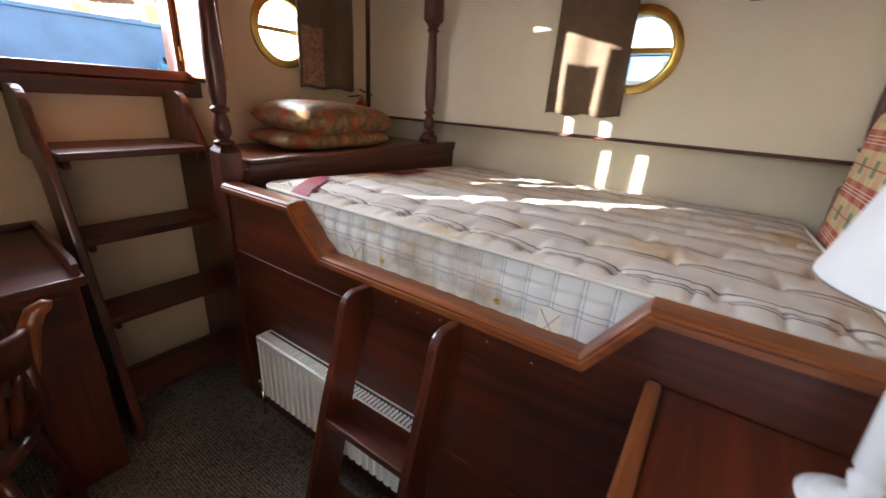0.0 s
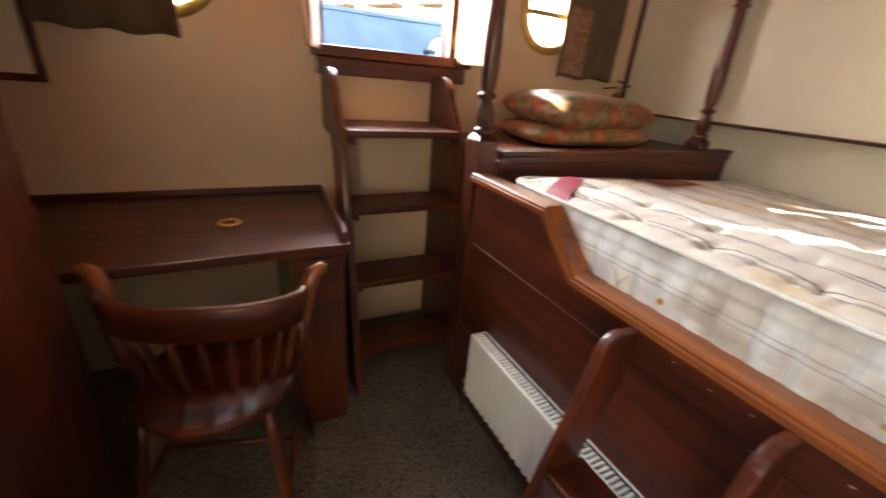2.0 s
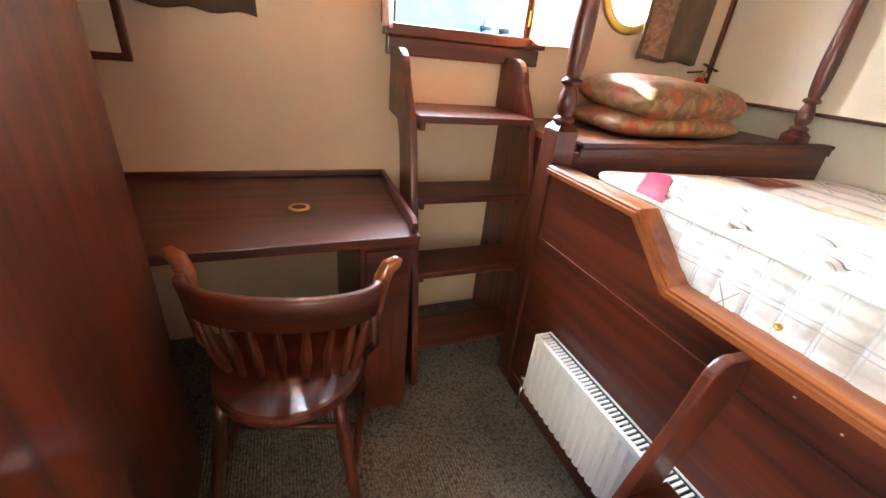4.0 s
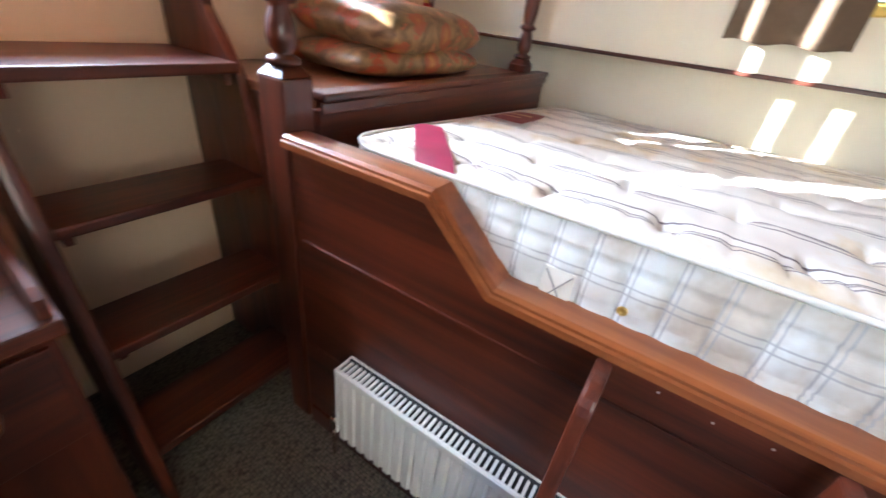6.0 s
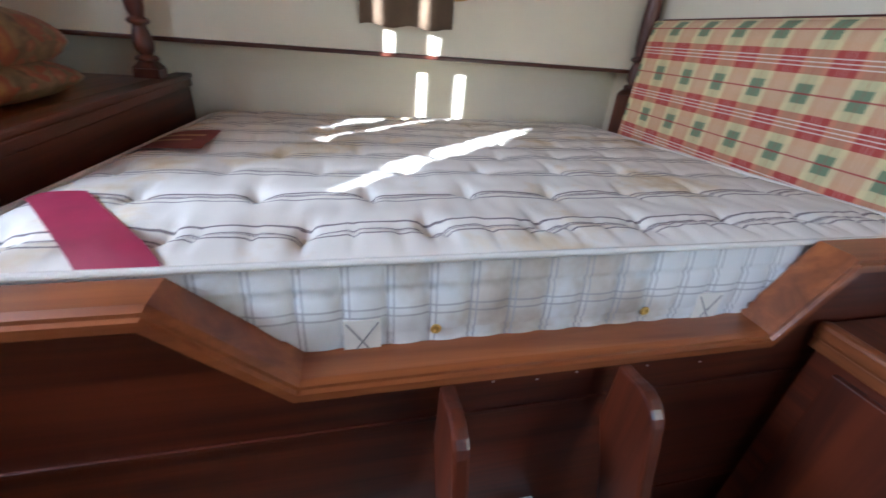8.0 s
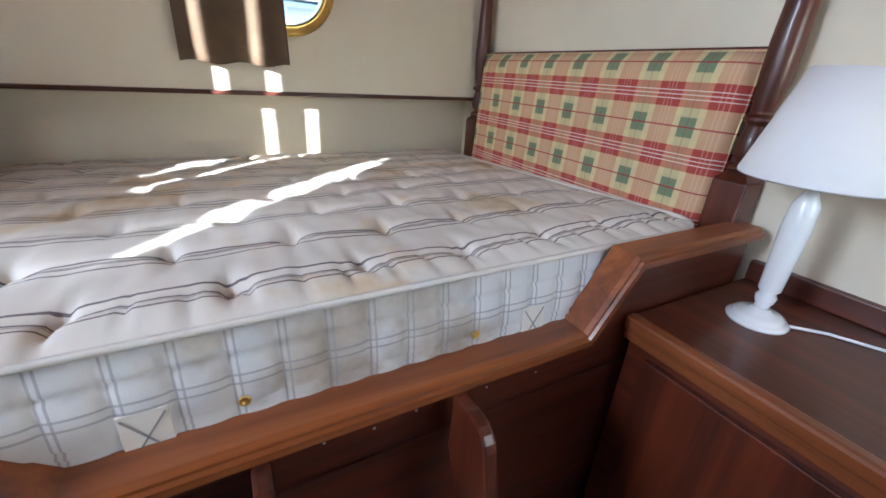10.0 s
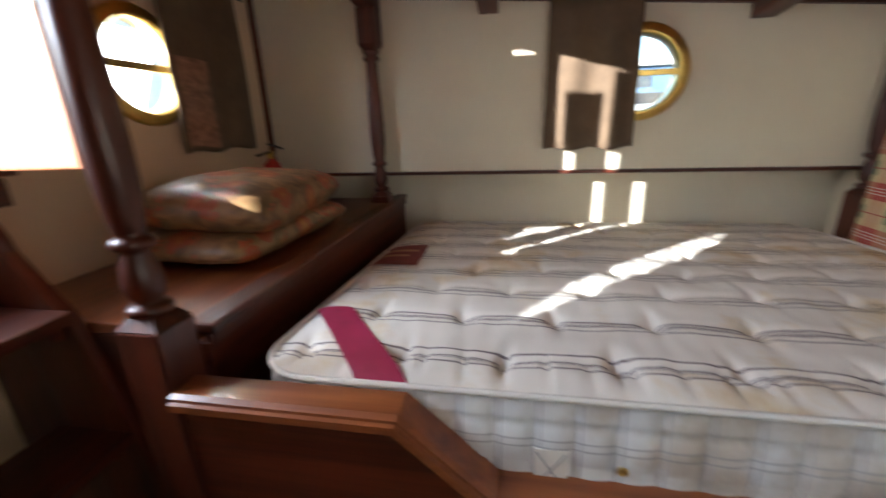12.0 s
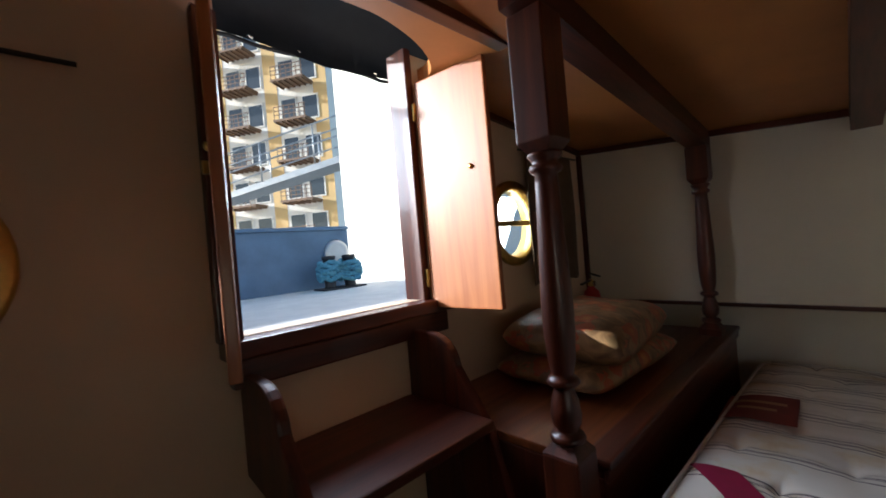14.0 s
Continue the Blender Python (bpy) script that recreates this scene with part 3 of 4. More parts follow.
curtain("brown cloth curtain pushed aside from the porthole", (-0.045, -1.525, 1.885), 0.37, 0.58, Matrix.Rotation(radians(-90), 4, "Z"), 2.3)
curtain("brown curtain with a printed panel beside the pillows", (-0.385, -0.045, 1.955), 0.42, 0.60, Matrix(), 2.0, (0.05, 0.4, 0.45, 0.97))
curtain("dark brown curtain drawn half over the porthole", (-2.505, -0.045, 1.955), 0.40, 0.60, Matrix(), 2.6, None, 0.24)

# framed picture beside the wardrobe
pic = thing("picture_frame", (-2.86, -0.012, 1.19), "narrow brown-framed picture on the bulkhead", "picture")
wpart("frame", boxm(-3.02, -2.705, -0.022, -0.001, 1.18, 1.9, 0.004), WOOD_Z, pic)
wpart("mount", boxm(-2.99, -2.73, -0.026, -0.0225, 1.205, 1.87), CREAM, pic, "plain cream picture mount")


# ---- hatch: frame, leaves, sill ----
hatch = tagged(new("door_1"), "mahogany companionway hatch with both leaves open", "door", "", "structure")
wpart("jamb", boxm(-1.865, -1.812, -0.03, 0.070, 1.385, 2.16, 0.004), WOOD_Z, hatch)
wpart("jamb", boxm(-1.236, -1.206, -0.02, 0.076, 1.385, 2.245, 0.004), WOOD_Z, hatch)
wpart("sill", boxm(-1.86, -1.13, -0.055, 0.09, 1.345, 1.388, 0.006), WOOD_X, hatch, "worn red mahogany sill")
# unseen board, added outside to narrow the sun entering the hatch
wpart("hatch_sun_baffle", boxm(-1.90, -1.866, 0.195, 0.315, 1.2205, 2.19, 0.004), WOOD_Z, hatch, "added upright board shading the hatch")
wpart("apron", boxm(-1.845, -1.15, -0.04, -0.001, 1.275, 1.343, 0.006), WOOD_X, hatch)


def hatch_leaf(hinge, tip, z0, z1):
    """An upright board from hinge to tip, with an edge bead, hinges and a bolt."""
    v = Vector((tip[0] - hinge[0], tip[1] - hinge[1], 0))
    w = v.length
    m = Matrix.Translation((hinge[0], hinge[1], 0)) @ Matrix.Rotation(math.atan2(v.y, v.x), 4, "Z")
    leaf = part("leaf", box(bmesh.new(), 0.004, w, -0.011, 0.011, z0, z1, 0.004, m), LEAF)
    under(leaf, hatch)
    for z in (z0 + 0.1, z1 - 0.1):
        part("hinge", lathe([(0.006, -0.03), (0.007, -0.028), (0.007, 0.028), (0.006, 0.03)], 10, m @ Matrix.Translation((0.0, -0.014, z))), BRASS, leaf)
    part("bolt", lathe([(0.004, 0), (0.008, 0.001), (0.008, 0.006), (0.003, 0.009)], 10, m @ Matrix.Translation((w * 0.75, -0.011, (z0 + z1) / 2 + 0.06)) @ Matrix.Rotation(radians(90), 4, "X")), BRASS, leaf)
    return leaf


wpart("latch", boxm(-1.872, -1.858, -0.046, -0.0305, 1.77, 1.80, 0.003), BRASS, hatch, "small brass latch")
hatch_leaf((-1.20, -0.024), (-1.172, -0.305), 1.362, 2.125)
hatch_leaf((-1.835, -0.035), (-1.915, -0.30), 1.362, 2.08)


# ---- companionway ladder ----
lad = thing("companionway_ladder", (-1.56, -0.4, 0), "dark mahogany companionway ladder with curved stiles and flat treads", "ladder")


def stile_outline():
    """Side view in y, z: head against the bulkhead, rounded shoulder, then a raked board down to the floor."""
    top = arc(-0.12, 1.205, 0.10, 90, 175, 6)
    return [(-0.37, 0.0), (-0.275, 0.5), (-0.225, 0.8), (-0.19, 0.98), (-0.15, 1.045), (-0.004, 1.06), (-0.004, 1.305), *top, (-0.33, 1.06), (-0.40, 0.80), (-0.47, 0.5), (-0.56, 0.0)]


STEPS = ((1.095, -0.35), (0.80, -0.40), (0.50, -0.46), (0.19, -0.53))
for x0, x1 in ((-1.825, -1.795), (-1.315, -1.285)):
    wpart("stile", slab(stile_outline(), "x", x0, x1, 0.008), WOOD_Z, lad)
for z, y in STEPS:
    tread = wpart("tread", boxm(-1.795, -1.315, y, -0.004 if z > 1 else y + 0.20, z - 0.028, z, 0.006), WOOD_X, lad)
    for x in (-1.78, -1.345):
        part("cleat", boxm(x, x + 0.02, y + 0.03, y + 0.16, z - 0.06, z - 0.0285, 0.003), WOOD_Y, tread).matrix_parent_inverse = Matrix()

# ---- desk ----
desk = thing("desk", (-2.3, -0.35, 0), "dark mahogany built-in desk with a raised rim", "desk")
wpart("desktop", slab([(-2.95, -0.004), (-1.832, -0.004), (-1.872, -0.668), (-2.95, -0.668)], "z", 0.742, 0.775, 0.005), WOOD_X, desk)
wpart("rim", boxm(-2.95, -1.84, -0.022, -0.004, 0.7755, 0.80, 0.004), WOOD_X, desk)
wpart("rim", slab([(-0.0225, 0.7755), (-0.655, 0.7755), (-0.655, 0.812), (-0.63, 0.824), (-0.0225, 0.80)], "x", -0.009, 0.009, 0.004), WOOD_Y, desk).matrix_basis = Matrix.Translation((-1.848, 0, 0)) @ Matrix.Rotation(radians(-3.4), 4, "Z")
ped = wpart("pedestal", boxm(-2.06, -1.885, -0.64, -0.01, 0.0, 0.7415, 0.004), WOOD_Z, desk)
part("drawer_front", boxm(-2.045, -1.90, -0.652, -0.6405, 0.50, 0.72, 0.004), WOOD_X, ped).matrix_parent_inverse = Matrix()
wpart("modesty_panel", boxm(-2.95, -2.062, -0.035, -0.015, 0.05, 0.741), BUFF, desk, "grey-buff panel under the desk")
grom = thing("cable_grommet", (-2.225, -0.38, 0.7755), "small brass cable grommet set in the desktop", "grommet")
bm = bmesh.new()
seg = 28
rings = [[bm.verts.new((r * math.cos(2 * math.pi * k / seg), r * math.sin(2 * math.pi * k / seg), h)) for k in range(seg)] for r, h in ((0.024, 0.0), (0.024, 0.004), (0.029, 0.006), (0.036, 0.004), (0.038, 0.0))]
for a, b in zip(rings, rings[1:]):
    for k in range(seg):
        bm.faces.new((a[k], a[(k + 1) % seg], b[(k + 1) % seg], b[k])).smooth = True
part("ring", bm, BRASS, grom)
part("plate", lathe([(0.0238, 0.0), (0.0238, 0.002)], 24), WOOD_X, grom)

# wardrobe whose edge stands beside the desk
wr = thing("wardrobe", (-2.9, -1.2, 0), "tall dark mahogany wardrobe beside the desk", "wardrobe")
WARD_X, WARD_Y = -2.595, -0.70
wpart("body", boxm(-3.34, WARD_X, -1.75, WARD_Y, 0.0, 2.0, 0.006), WOOD_Z, wr)
wd = wpart("door", boxm(WARD_X + 0.0005, WARD_X + 0.016, -1.70, WARD_Y - 0.05, 0.08, 1.93, 0.004), WOOD_Z, wr)


# ---- chair ----
def captains_chair(place, turn):
    """Bow-backed desk chair: saddle seat, turned legs, spindles, bent crest rail with scrolled ends."""
    t = thing("desk_chair", (0, 0, 0), "dark varnished bow-back wooden chair tucked under the desk", "chair")
    seat = bmesh.new()
    out = [(0.22 * math.cos(a) * (1.0 if math.sin(a) > 0 else 0.95), 0.22 * math.sin(a)) for a in [2 * math.pi * k / 28 for k in range(28)]]
    slab(out, "z", 0.465, 0.50, 0.012, seat)
    part("seat", seat, WOOD_X, t)
    for sx in (-1, 1):
        for sy in (-1, 1):
            pts = [(sx * (0.15 + 0.06 * k / 6), sy * (0.13 + 0.05 * k / 6), 0.464 - 0.464 * k / 6) for k in range(7)]
            part("leg", tube(pts, 0.015, 10, None, (0.013, 0.017, 0.02, 0.016, 0.019, 0.015, 0.012)), WOOD_Z, t)
    part("stretcher", tube([(-0.19, 0, 0.2), (0, 0, 0.2), (0.19, 0, 0.2)], 0.01, 8, None, (0.009, 0.013, 0.009)), WOOD_X, t)
    for sx in (-1, 1):
        part("stretcher", tube([(sx * 0.19, -0.16, 0.19), (sx * 0.19, 0, 0.2), (sx * 0.19, 0.16, 0.19)], 0.01, 8, None, (0.009, 0.013, 0.009)), WOOD_Y, t)
    bow = lambda a, r=0.235: (r * math.cos(a), -0.02 + r * 0.34 * math.sin(a))
    # broad curved crest, taller at the middle
    bm = bmesh.new()
    prev = None
    for k in range(33):
        a = math.pi + math.pi * k / 32
        s = math.sin(math.pi * k / 32)
        hi, lo = 0.80 - 0.01 * s, 0.70 - 0.015 * s
        x, y = bow(a)
        n = Vector((math.cos(a), math.sin(a), 0))
        ring = [bm.verts.new(Vector((x, y, z)) + n * d) for z, d in ((lo, -0.011), (lo, 0.011), (hi - 0.008, 0.022), (hi, 0.016), (hi, 0.0), (hi - 0.01, -0.004))]
        if prev:
            for q in range(6):
                bm.faces.new((prev[q], prev[(q + 1) % 6], ring[(q + 1) % 6], ring[q])).smooth = True
        else:
            bm.faces.new(ring[::-1])
        prev = ring
    bm.faces.new(prev)
    bmesh.ops.recalc_face_normals(bm, faces=bm.faces[:])
    part("crest_rail", bm, WOOD_X, t)
    for k in range(1, 10):
        a = math.pi + math.pi * k / 10
        x, y = bow(a, 0.185)
        X, Y = bow(a, 0.235)
        pts = [(x + (X - x) * q / 5, y + (Y - y) * q / 5, 0.495 + 0.21 * q / 5) for q in range(6)]
        part("spindle", tube(pts, 0.009, 8, None, (0.008, 0.012, 0.016, 0.013, 0.009, 0.008)), WOOD_Z, t)
    for sx in (-1, 1):
        pts = [(sx * 0.232, -0.015, 0.645), (sx * 0.238, 0.0, 0.69), (sx * 0.244, 0.012, 0.735), (sx * 0.252, 0.022, 0.78), (sx * 0.268, 0.03, 0.815), (sx * 0.29, 0.034, 0.828), (sx * 0.302, 0.034, 0.826)]
        part("scroll", tube(pts, 0.02, 12, None, (0.012, 0.019, 0.022, 0.023, 0.023, 0.019, 0.011)), CAP_Y, t)
        part("arm_post", tube([(sx * 0.2, 0.02, 0.495), (sx * 0.24, 0.0, 0.56), (sx * 0.235, -0.03, 0.70)], 0.012, 8), WOOD_Z, t)
    t.matrix_basis = Matrix.Translation(place) @ Matrix.Rotation(turn, 4, "Z") @ Matrix.Diagonal((1, 1, 0.955, 1))
    return t


captains_chair((-2.285, -0.80, 0.0), radians(-16))


# ---- bench shelf, bed box, posts ----
bench = thing("bench_shelf", (-0.6, -0.3, 0), "mahogany shelf bench across the foot of the bed", "bench")
wpart("top", boxm(-1.283, X_LOW - 0.002, -0.60, -0.002, 1.025, 1.05, 0.004), CAP_X, bench)
wpart("front_board", boxm(-1.30, X_LOW - 0.002, -0.632, -0.602, 0.6, 1.03, 0.003), WOOD_X, bench)
bm = boxm(-1.30, X_LOW - 0.003, -0.65, -0.585, 1.0505, 1.072, 0.007)
box(bm, -1.30, X_LOW - 0.003, -0.643, -0.633, 1.02, 1.05, 0.004)
wpart("moulded_edge", bm, WOOD_X, bench)
wpart("end_panel", boxm(-1.283, -1.263, -0.54, -0.002, 0.0, 1.024, 0.003), WOOD_Z, bench)

bed = thing("bed_box", (-1.38, -1.6, 0), "built-in mahogany berth with a stepped side board", "bed")
TOP = [(-0.635, 0.988), (-1.045, 0.988), (-1.20, 0.845), (-2.025, 0.845), (-2.13, 1.0), (-2.60, 1.0)]
OUT = [(-0.635, 0.0), (-2.60, 0.0)]
side = slab([OUT[0], *[(y, z - 0.012) for y, z in TOP], OUT[1]], "x", -1.392, -1.362, 0.002)
wpart("side_board", side, WOOD_Y, bed)


def seg_normal(a, b):
    d = Vector((b[0] - a[0], b[1] - a[1])).normalized()
    return Vector((d.y, -d.x))


def cap_rings():
    """The capping's section at every corner of the side board, mitred."""
    prof = [(-0.043, -0.022), (-0.043, -0.008), (-0.036, -0.006), (-0.036, 0.0), (-0.026, 0.005), (0.030, 0.005), (0.036, -0.001), (0.036, -0.022)]
    rings = []
    for k, p in enumerate(TOP):
        ns = [seg_normal(TOP[q], TOP[q + 1]) for q in (k - 1, k) if 0 <= q < len(TOP) - 1]
        m = sum(ns, Vector((0, 0))).normalized()
        m = m / m.dot(ns[0])
        rings.append([(-1.377 + u, p[0] + v * m.x, p[1] + v * m.y) for u, v in prof])
    return rings


RINGS = cap_rings()
for a, b in zip(RINGS, RINGS[1:]):
    bm = bmesh.new()
    lo, hi = [bm.verts.new(p) for p in a], [bm.verts.new(p) for p in b]
    bm.faces.new(lo)
    bm.faces.new(hi[::-1])
    for k in range(len(lo)):
        bm.faces.new((lo[k], hi[k], hi[(k + 1) % len(lo)], lo[(k + 1) % len(lo)]))
    bmesh.ops.recalc_face_normals(bm, faces=bm.faces[:])
    wpart("capping", bm, CAP_Y, bed, "lighter mahogany capping")
for z in (0.72, 0.36):
    wpart("bead", boxm(-1.397, -1.3925, -2.58, -0.66, z - 0.004, z + 0.004, 0.001), WOOD_Y, bed)
wpart("skirting", boxm(-1.402, -1.3925, -2.59, -0.65, 0.0, 0.075, 0.003), WOOD_Y, bed)
for y in (-1.50, -1.58, -1.655, -1.80, -1.92):
    wpart("screw_head", lathe([(0.001, 0), (0.0026, 0.0005), (0.0022, 0.001), (0.001, 0.0014)], 10, Matrix.Translation((-1.3922, y, 0.785 + 0.01 * math.sin(40 * y))) @ Matrix.Rotation(radians(-90), 4, "Y")), GALV, bed)
wpart("base", boxm(-1.36, X_LOW - 0.004, -2.62, -0.634, 0.62, 0.66), WOOD_Y, bed)


def bed_post(x, y, z0, label):
    """Square foot, turned beads, tapered shaft, square head up to the beam."""
    top = deck_z(x, y) - 0.076
    t = thing("bed_post", (0, 0, 0), label, "bed post", "posts of the four-poster berth")
    h = 0.042
    bm = boxm(-h, h, -h, h, z0, 1.105, 0.005)
    bmesh.ops.create_cone(bm, cap_ends=True, segments=4, radius1=h * 1.38, radius2=0.034, depth=0.022, matrix=Matrix.Translation((0, 0, 1.117)) @ Matrix.Rotation(radians(45), 4, "Z"))
    part("foot_block", bm, WOOD_Z, t)
    prof = [(0.024, 1.127), (0.036, 1.130), (0.038, 1.137), (0.034, 1.144), (0.022, 1.148), (0.022, 1.153), (0.030, 1.165), (0.033, 1.185), (0.029, 1.215), (0.022, 1.236), (0.021, 1.243), (0.030, 1.247), (0.036, 1.255), (0.030, 1.264), (0.022, 1.268), (0.024, 1.275), (0.029, 1.30), (0.033, 1.36), (0.034, 1.42), (0.029, 1.56), (0.025, 1.68), (0.024, 1.70), (0.033, 1.704), (0.036, 1.711), (0.033, 1.718), (0.026, 1.721), (0.030, 1.730), (0.037, 1.738), (0.036, 1.744)]
    part("turned_shaft", lathe(prof, 28), WOOD_Z, t)
    bm = boxm(-h, h, -h, h, 1.765, top - 0.001, 0.005)
    bmesh.ops.create_cone(bm, cap_ends=True, segments=4, radius1=0.036, radius2=h * 1.38, depth=0.022, matrix=Matrix.Translation((0, 0, 1.755)) @ Matrix.Rotation(radians(45), 4, "Z"))
    part("head_block", bm, WOOD_Z, t)
    t.matrix_basis = Matrix.Translation((x, y, 0))
    return t


bed_post(-1.358, -0.588, 0.0, "turned dark mahogany post at the bench corner")
bed_post(-0.05, -0.585, 1.073, "turned dark mahogany post standing on the shelf")
bed_post(-0.055, -2.60, 0.66, "turned dark mahogany post at the head of the bed")
bed_post(-1.318, -2.60, 0.66, "turned dark mahogany post beside the bedside cabinet")


# ---- mattress ----
def mattress():
    """Tufted mattress: domed quilted top, channelled border, piping; slopes a little to the ship's side."""
    L, W, H = 1.78, 1.50, 0.24
    t = thing("mattress", (0, 0, 0), "cream striped tufted mattress, stained and uncovered", "mattress")
    rc = 0.12

    def edge(u, v, W2, L2):
        """Squares the corner round."""
        x, y = u * W2, v * L2
        dx, dy = abs(x) - (W2 - rc), abs(y) - (L2 - rc)
        if dx > 0 and dy > 0:
            k = max(dx, dy) / math.hypot(dx, dy)
            x, y = math.copysign(W2 - rc + dx * k, x), math.copysign(L2 - rc + dy * k, y)
        return x, y

    bm = bmesh.new()
    nx, ny = 150, 180
    g = []
    tufts = [((i - 3.5) * 0.187 + (0.0), (j - 4) * 0.205 + (0.1 if i % 2 else 0.0)) for i in range(8) for j in range(-1, 10)]
    for j in range(ny + 1):
        for i in range(nx + 1):
            x, y = edge(2 * i / nx - 1, 2 * j / ny - 1, W / 2, L / 2)
            e = min(W / 2 - abs(x), L / 2 - abs(y))
            z = H - 0.020 * math.exp(-max(e, 0) / 0.03)
            for tx, ty in tufts:
                d2 = (x - tx) ** 2 + (y - ty) ** 2
                if d2 < 0.02:
                    d = math.sqrt(d2)
                    z -= 0.020 * math.exp(-d / 0.024)
            z += 0.006 * noise.noise((x * 4.2, y * 4.2, 0.3)) + 0.004 * noise.noise((x * 12, y * 7, 2.0)) + 0.0035 * noise.noise((x * 11, y * 26, 5.0))
            # pulled creases across the stripes, from tuft to tuft
            for tx, ty in tufts:
                if abs(x - tx) < 0.15 and abs(y - ty) < 0.05:
                    z -= 0.010 * math.exp(-((y - ty - 0.010 * math.sin(19 * x + 7 * ty)) / 0.008) ** 2) * math.exp(-(abs(x - tx) / 0.055) ** 2)
            # soft valley from tuft to tuft along the stripes
            row = (x + 0.6545) / 0.187
            z -= 0.005 * math.exp(-((row - round(row)) * 0.187 / 0.012) ** 2)
            rim = W / 2 - abs(x)
            if rim < 0.13:
                z -= 0.007 * math.exp(-(((y / 0.075) % 1 - 0.5) * 0.075 / 0.006) ** 2) * math.sin(math.pi * max(rim, 0.0) / 0.13)
            g.append(bm.verts.new((x, y, z)))
    st = nx + 1
    for j in range(ny):
        for i in range(nx):
            bm.faces.new((g[j * st + i], g[j * st + i + 1], g[(j + 1) * st + i + 1], g[(j + 1) * st + i])).smooth = True
    part("quilted_top", bm, TICKING, t)

    # the outline, walked at even steps
    path = []
    for (cx, cy, a0) in ((W / 2 - rc, L / 2 - rc, 0), (-W / 2 + rc, L / 2 - rc, 90), (-W / 2 + rc, -L / 2 + rc, 180), (W / 2 - rc, -L / 2 + rc, 270)):
        path += [(cx + rc * math.cos(radians(a)), cy + rc * math.sin(radians(a))) for a in range(a0, a0 + 91, 10)]
    dense, run = [], 0.0
    for (x0, y0), (x1, y1) in zip(path, path[1:] + path[:1]):
        d = math.hypot(x1 - x0, y1 - y0)
        n = max(1, int(d / 0.0055))
        for k in range(n):
            dense.append((x0 + (x1 - x0) * k / n, y0 + (y1 - y0) * k / n, run + d * k / n))
        run += d
    bm = bmesh.new()
    rings = []
    lv = [0.0, 0.01, 0.04, 0.075, 0.082, 0.089, 0.096, 0.103, 0.135, 0.168, 0.175, 0.182, 0.189, 0.205, H - 0.016]
    for z in lv:
        ring = []
        for x, y, s in dense:
            c = abs(math.sin(math.pi * s / 0.066))
            b = 0.015 * c ** 0.22 * math.sin(math.pi * min(max(z / (H - 0.016), 0.03), 0.97)) ** 0.4
            if min(abs(z - q) for q in (0.082, 0.096, 0.175)) < 0.002:
                b -= 0.005
            nrm = Vector((x / (W / 2), y / (L / 2), 0))
            nrm = Vector((nrm.x ** 9, nrm.y ** 9, 0)).normalized()
            ring.append(bm.verts.new((x + nrm.x * (b - 0.006), y + nrm.y * (b - 0.006), z)))
        rings.append(ring)
    for a, b in zip(rings, rings[1:]):
        n = len(a)
        for k in range(n):
            bm.faces.new((a[k], a[(k + 1) % n], b[(k + 1) % n], b[k])).smooth = True
    bm.faces.new(rings[0][::-1])
    part("border", bm, BORDER, t)
    for z in (0.004, H - 0.016):
        bm = bmesh.new()
        rr = []
        for x, y, s in dense[::2]:
            nrm = Vector((x / (W / 2), y / (L / 2), 0))
            nrm = Vector((nrm.x ** 9, nrm.y ** 9, 0)).normalized()
            c = Vector((x, y, z)) + nrm * 0.001
            rr.append([bm.verts.new(c + 0.006 * (math.cos(q * math.pi / 3) * nrm + math.sin(q * math.pi / 3) * Vector((0, 0, 1)))) for q in range(6)])
        for a, b in zip(rr, rr[1:] + rr[:1]):
            for q in range(6):
                bm.faces.new((a[q], b[q], b[(q + 1) % 6], a[(q + 1) % 6])).smooth = True
        bmesh.ops.recalc_face_normals(bm, faces=bm.faces[:])
        part("piping", bm, PIPING, t)
    # brass vents, handle anchors and the handle strap on the long side
    cy = -1.62
    for y in (-1.405, -1.793, -1.02, -2.2):
        part("vent_eyelet", lathe([(0.003, 0), (0.004, 0.002), (0.007, 0.003), (0.009, 0.0015), (0.009, 0.0)], 14, Matrix.Translation((-W / 2 - 0.0078, y - cy, 0.102)) @ Matrix.Rotation(radians(-90), 4, "Y")), BRASS, t, "small brass vent eyelet")
    for y in (-1.29, -1.93):
        m = Matrix.Translation((-W / 2 - 0.0065, y - cy, 0.09))
        anchor = part("handle_anchor", box(bmesh.new(), -0.0025, 0.0025, -0.028, 0.028, -0.04, 0.04, 0.001, m), PIPING, t)
        for s in (-1, 1):
            q = m @ Matrix.Rotation(s * radians(55), 4, "X")
            part("stitch", box(bmesh.new(), -0.0038, -0.0026, -0.042, 0.042, -0.0012, 0.0012, 0, q), THREAD, anchor)
    # ribbon across the corner and the sewn label, both following the top

    def patch(name, u0, du, dv, material, label, nu=10, nv=14, lift=0.004):
        b = bmesh.new()
        rows = []
        for j in range(nv + 1):
            r = []
            for i in range(nu + 1):
                p = Vector(u0) + Vector(du) * (i / nu) + Vector(dv) * (j / nv)
                e = min(W / 2 - abs(p.x), L / 2 - abs(p.y))
                z = H - 0.020 * math.exp(-max(e, 0) / 0.03) + lift + 0.006 * noise.noise((p.x * 4.2, p.y * 4.2, 0.3)) + 0.004 * noise.noise((p.x * 12, p.y * 7, 2.0))
                r.append(b.verts.new((p.x, p.y, z)))
            rows.append(r)
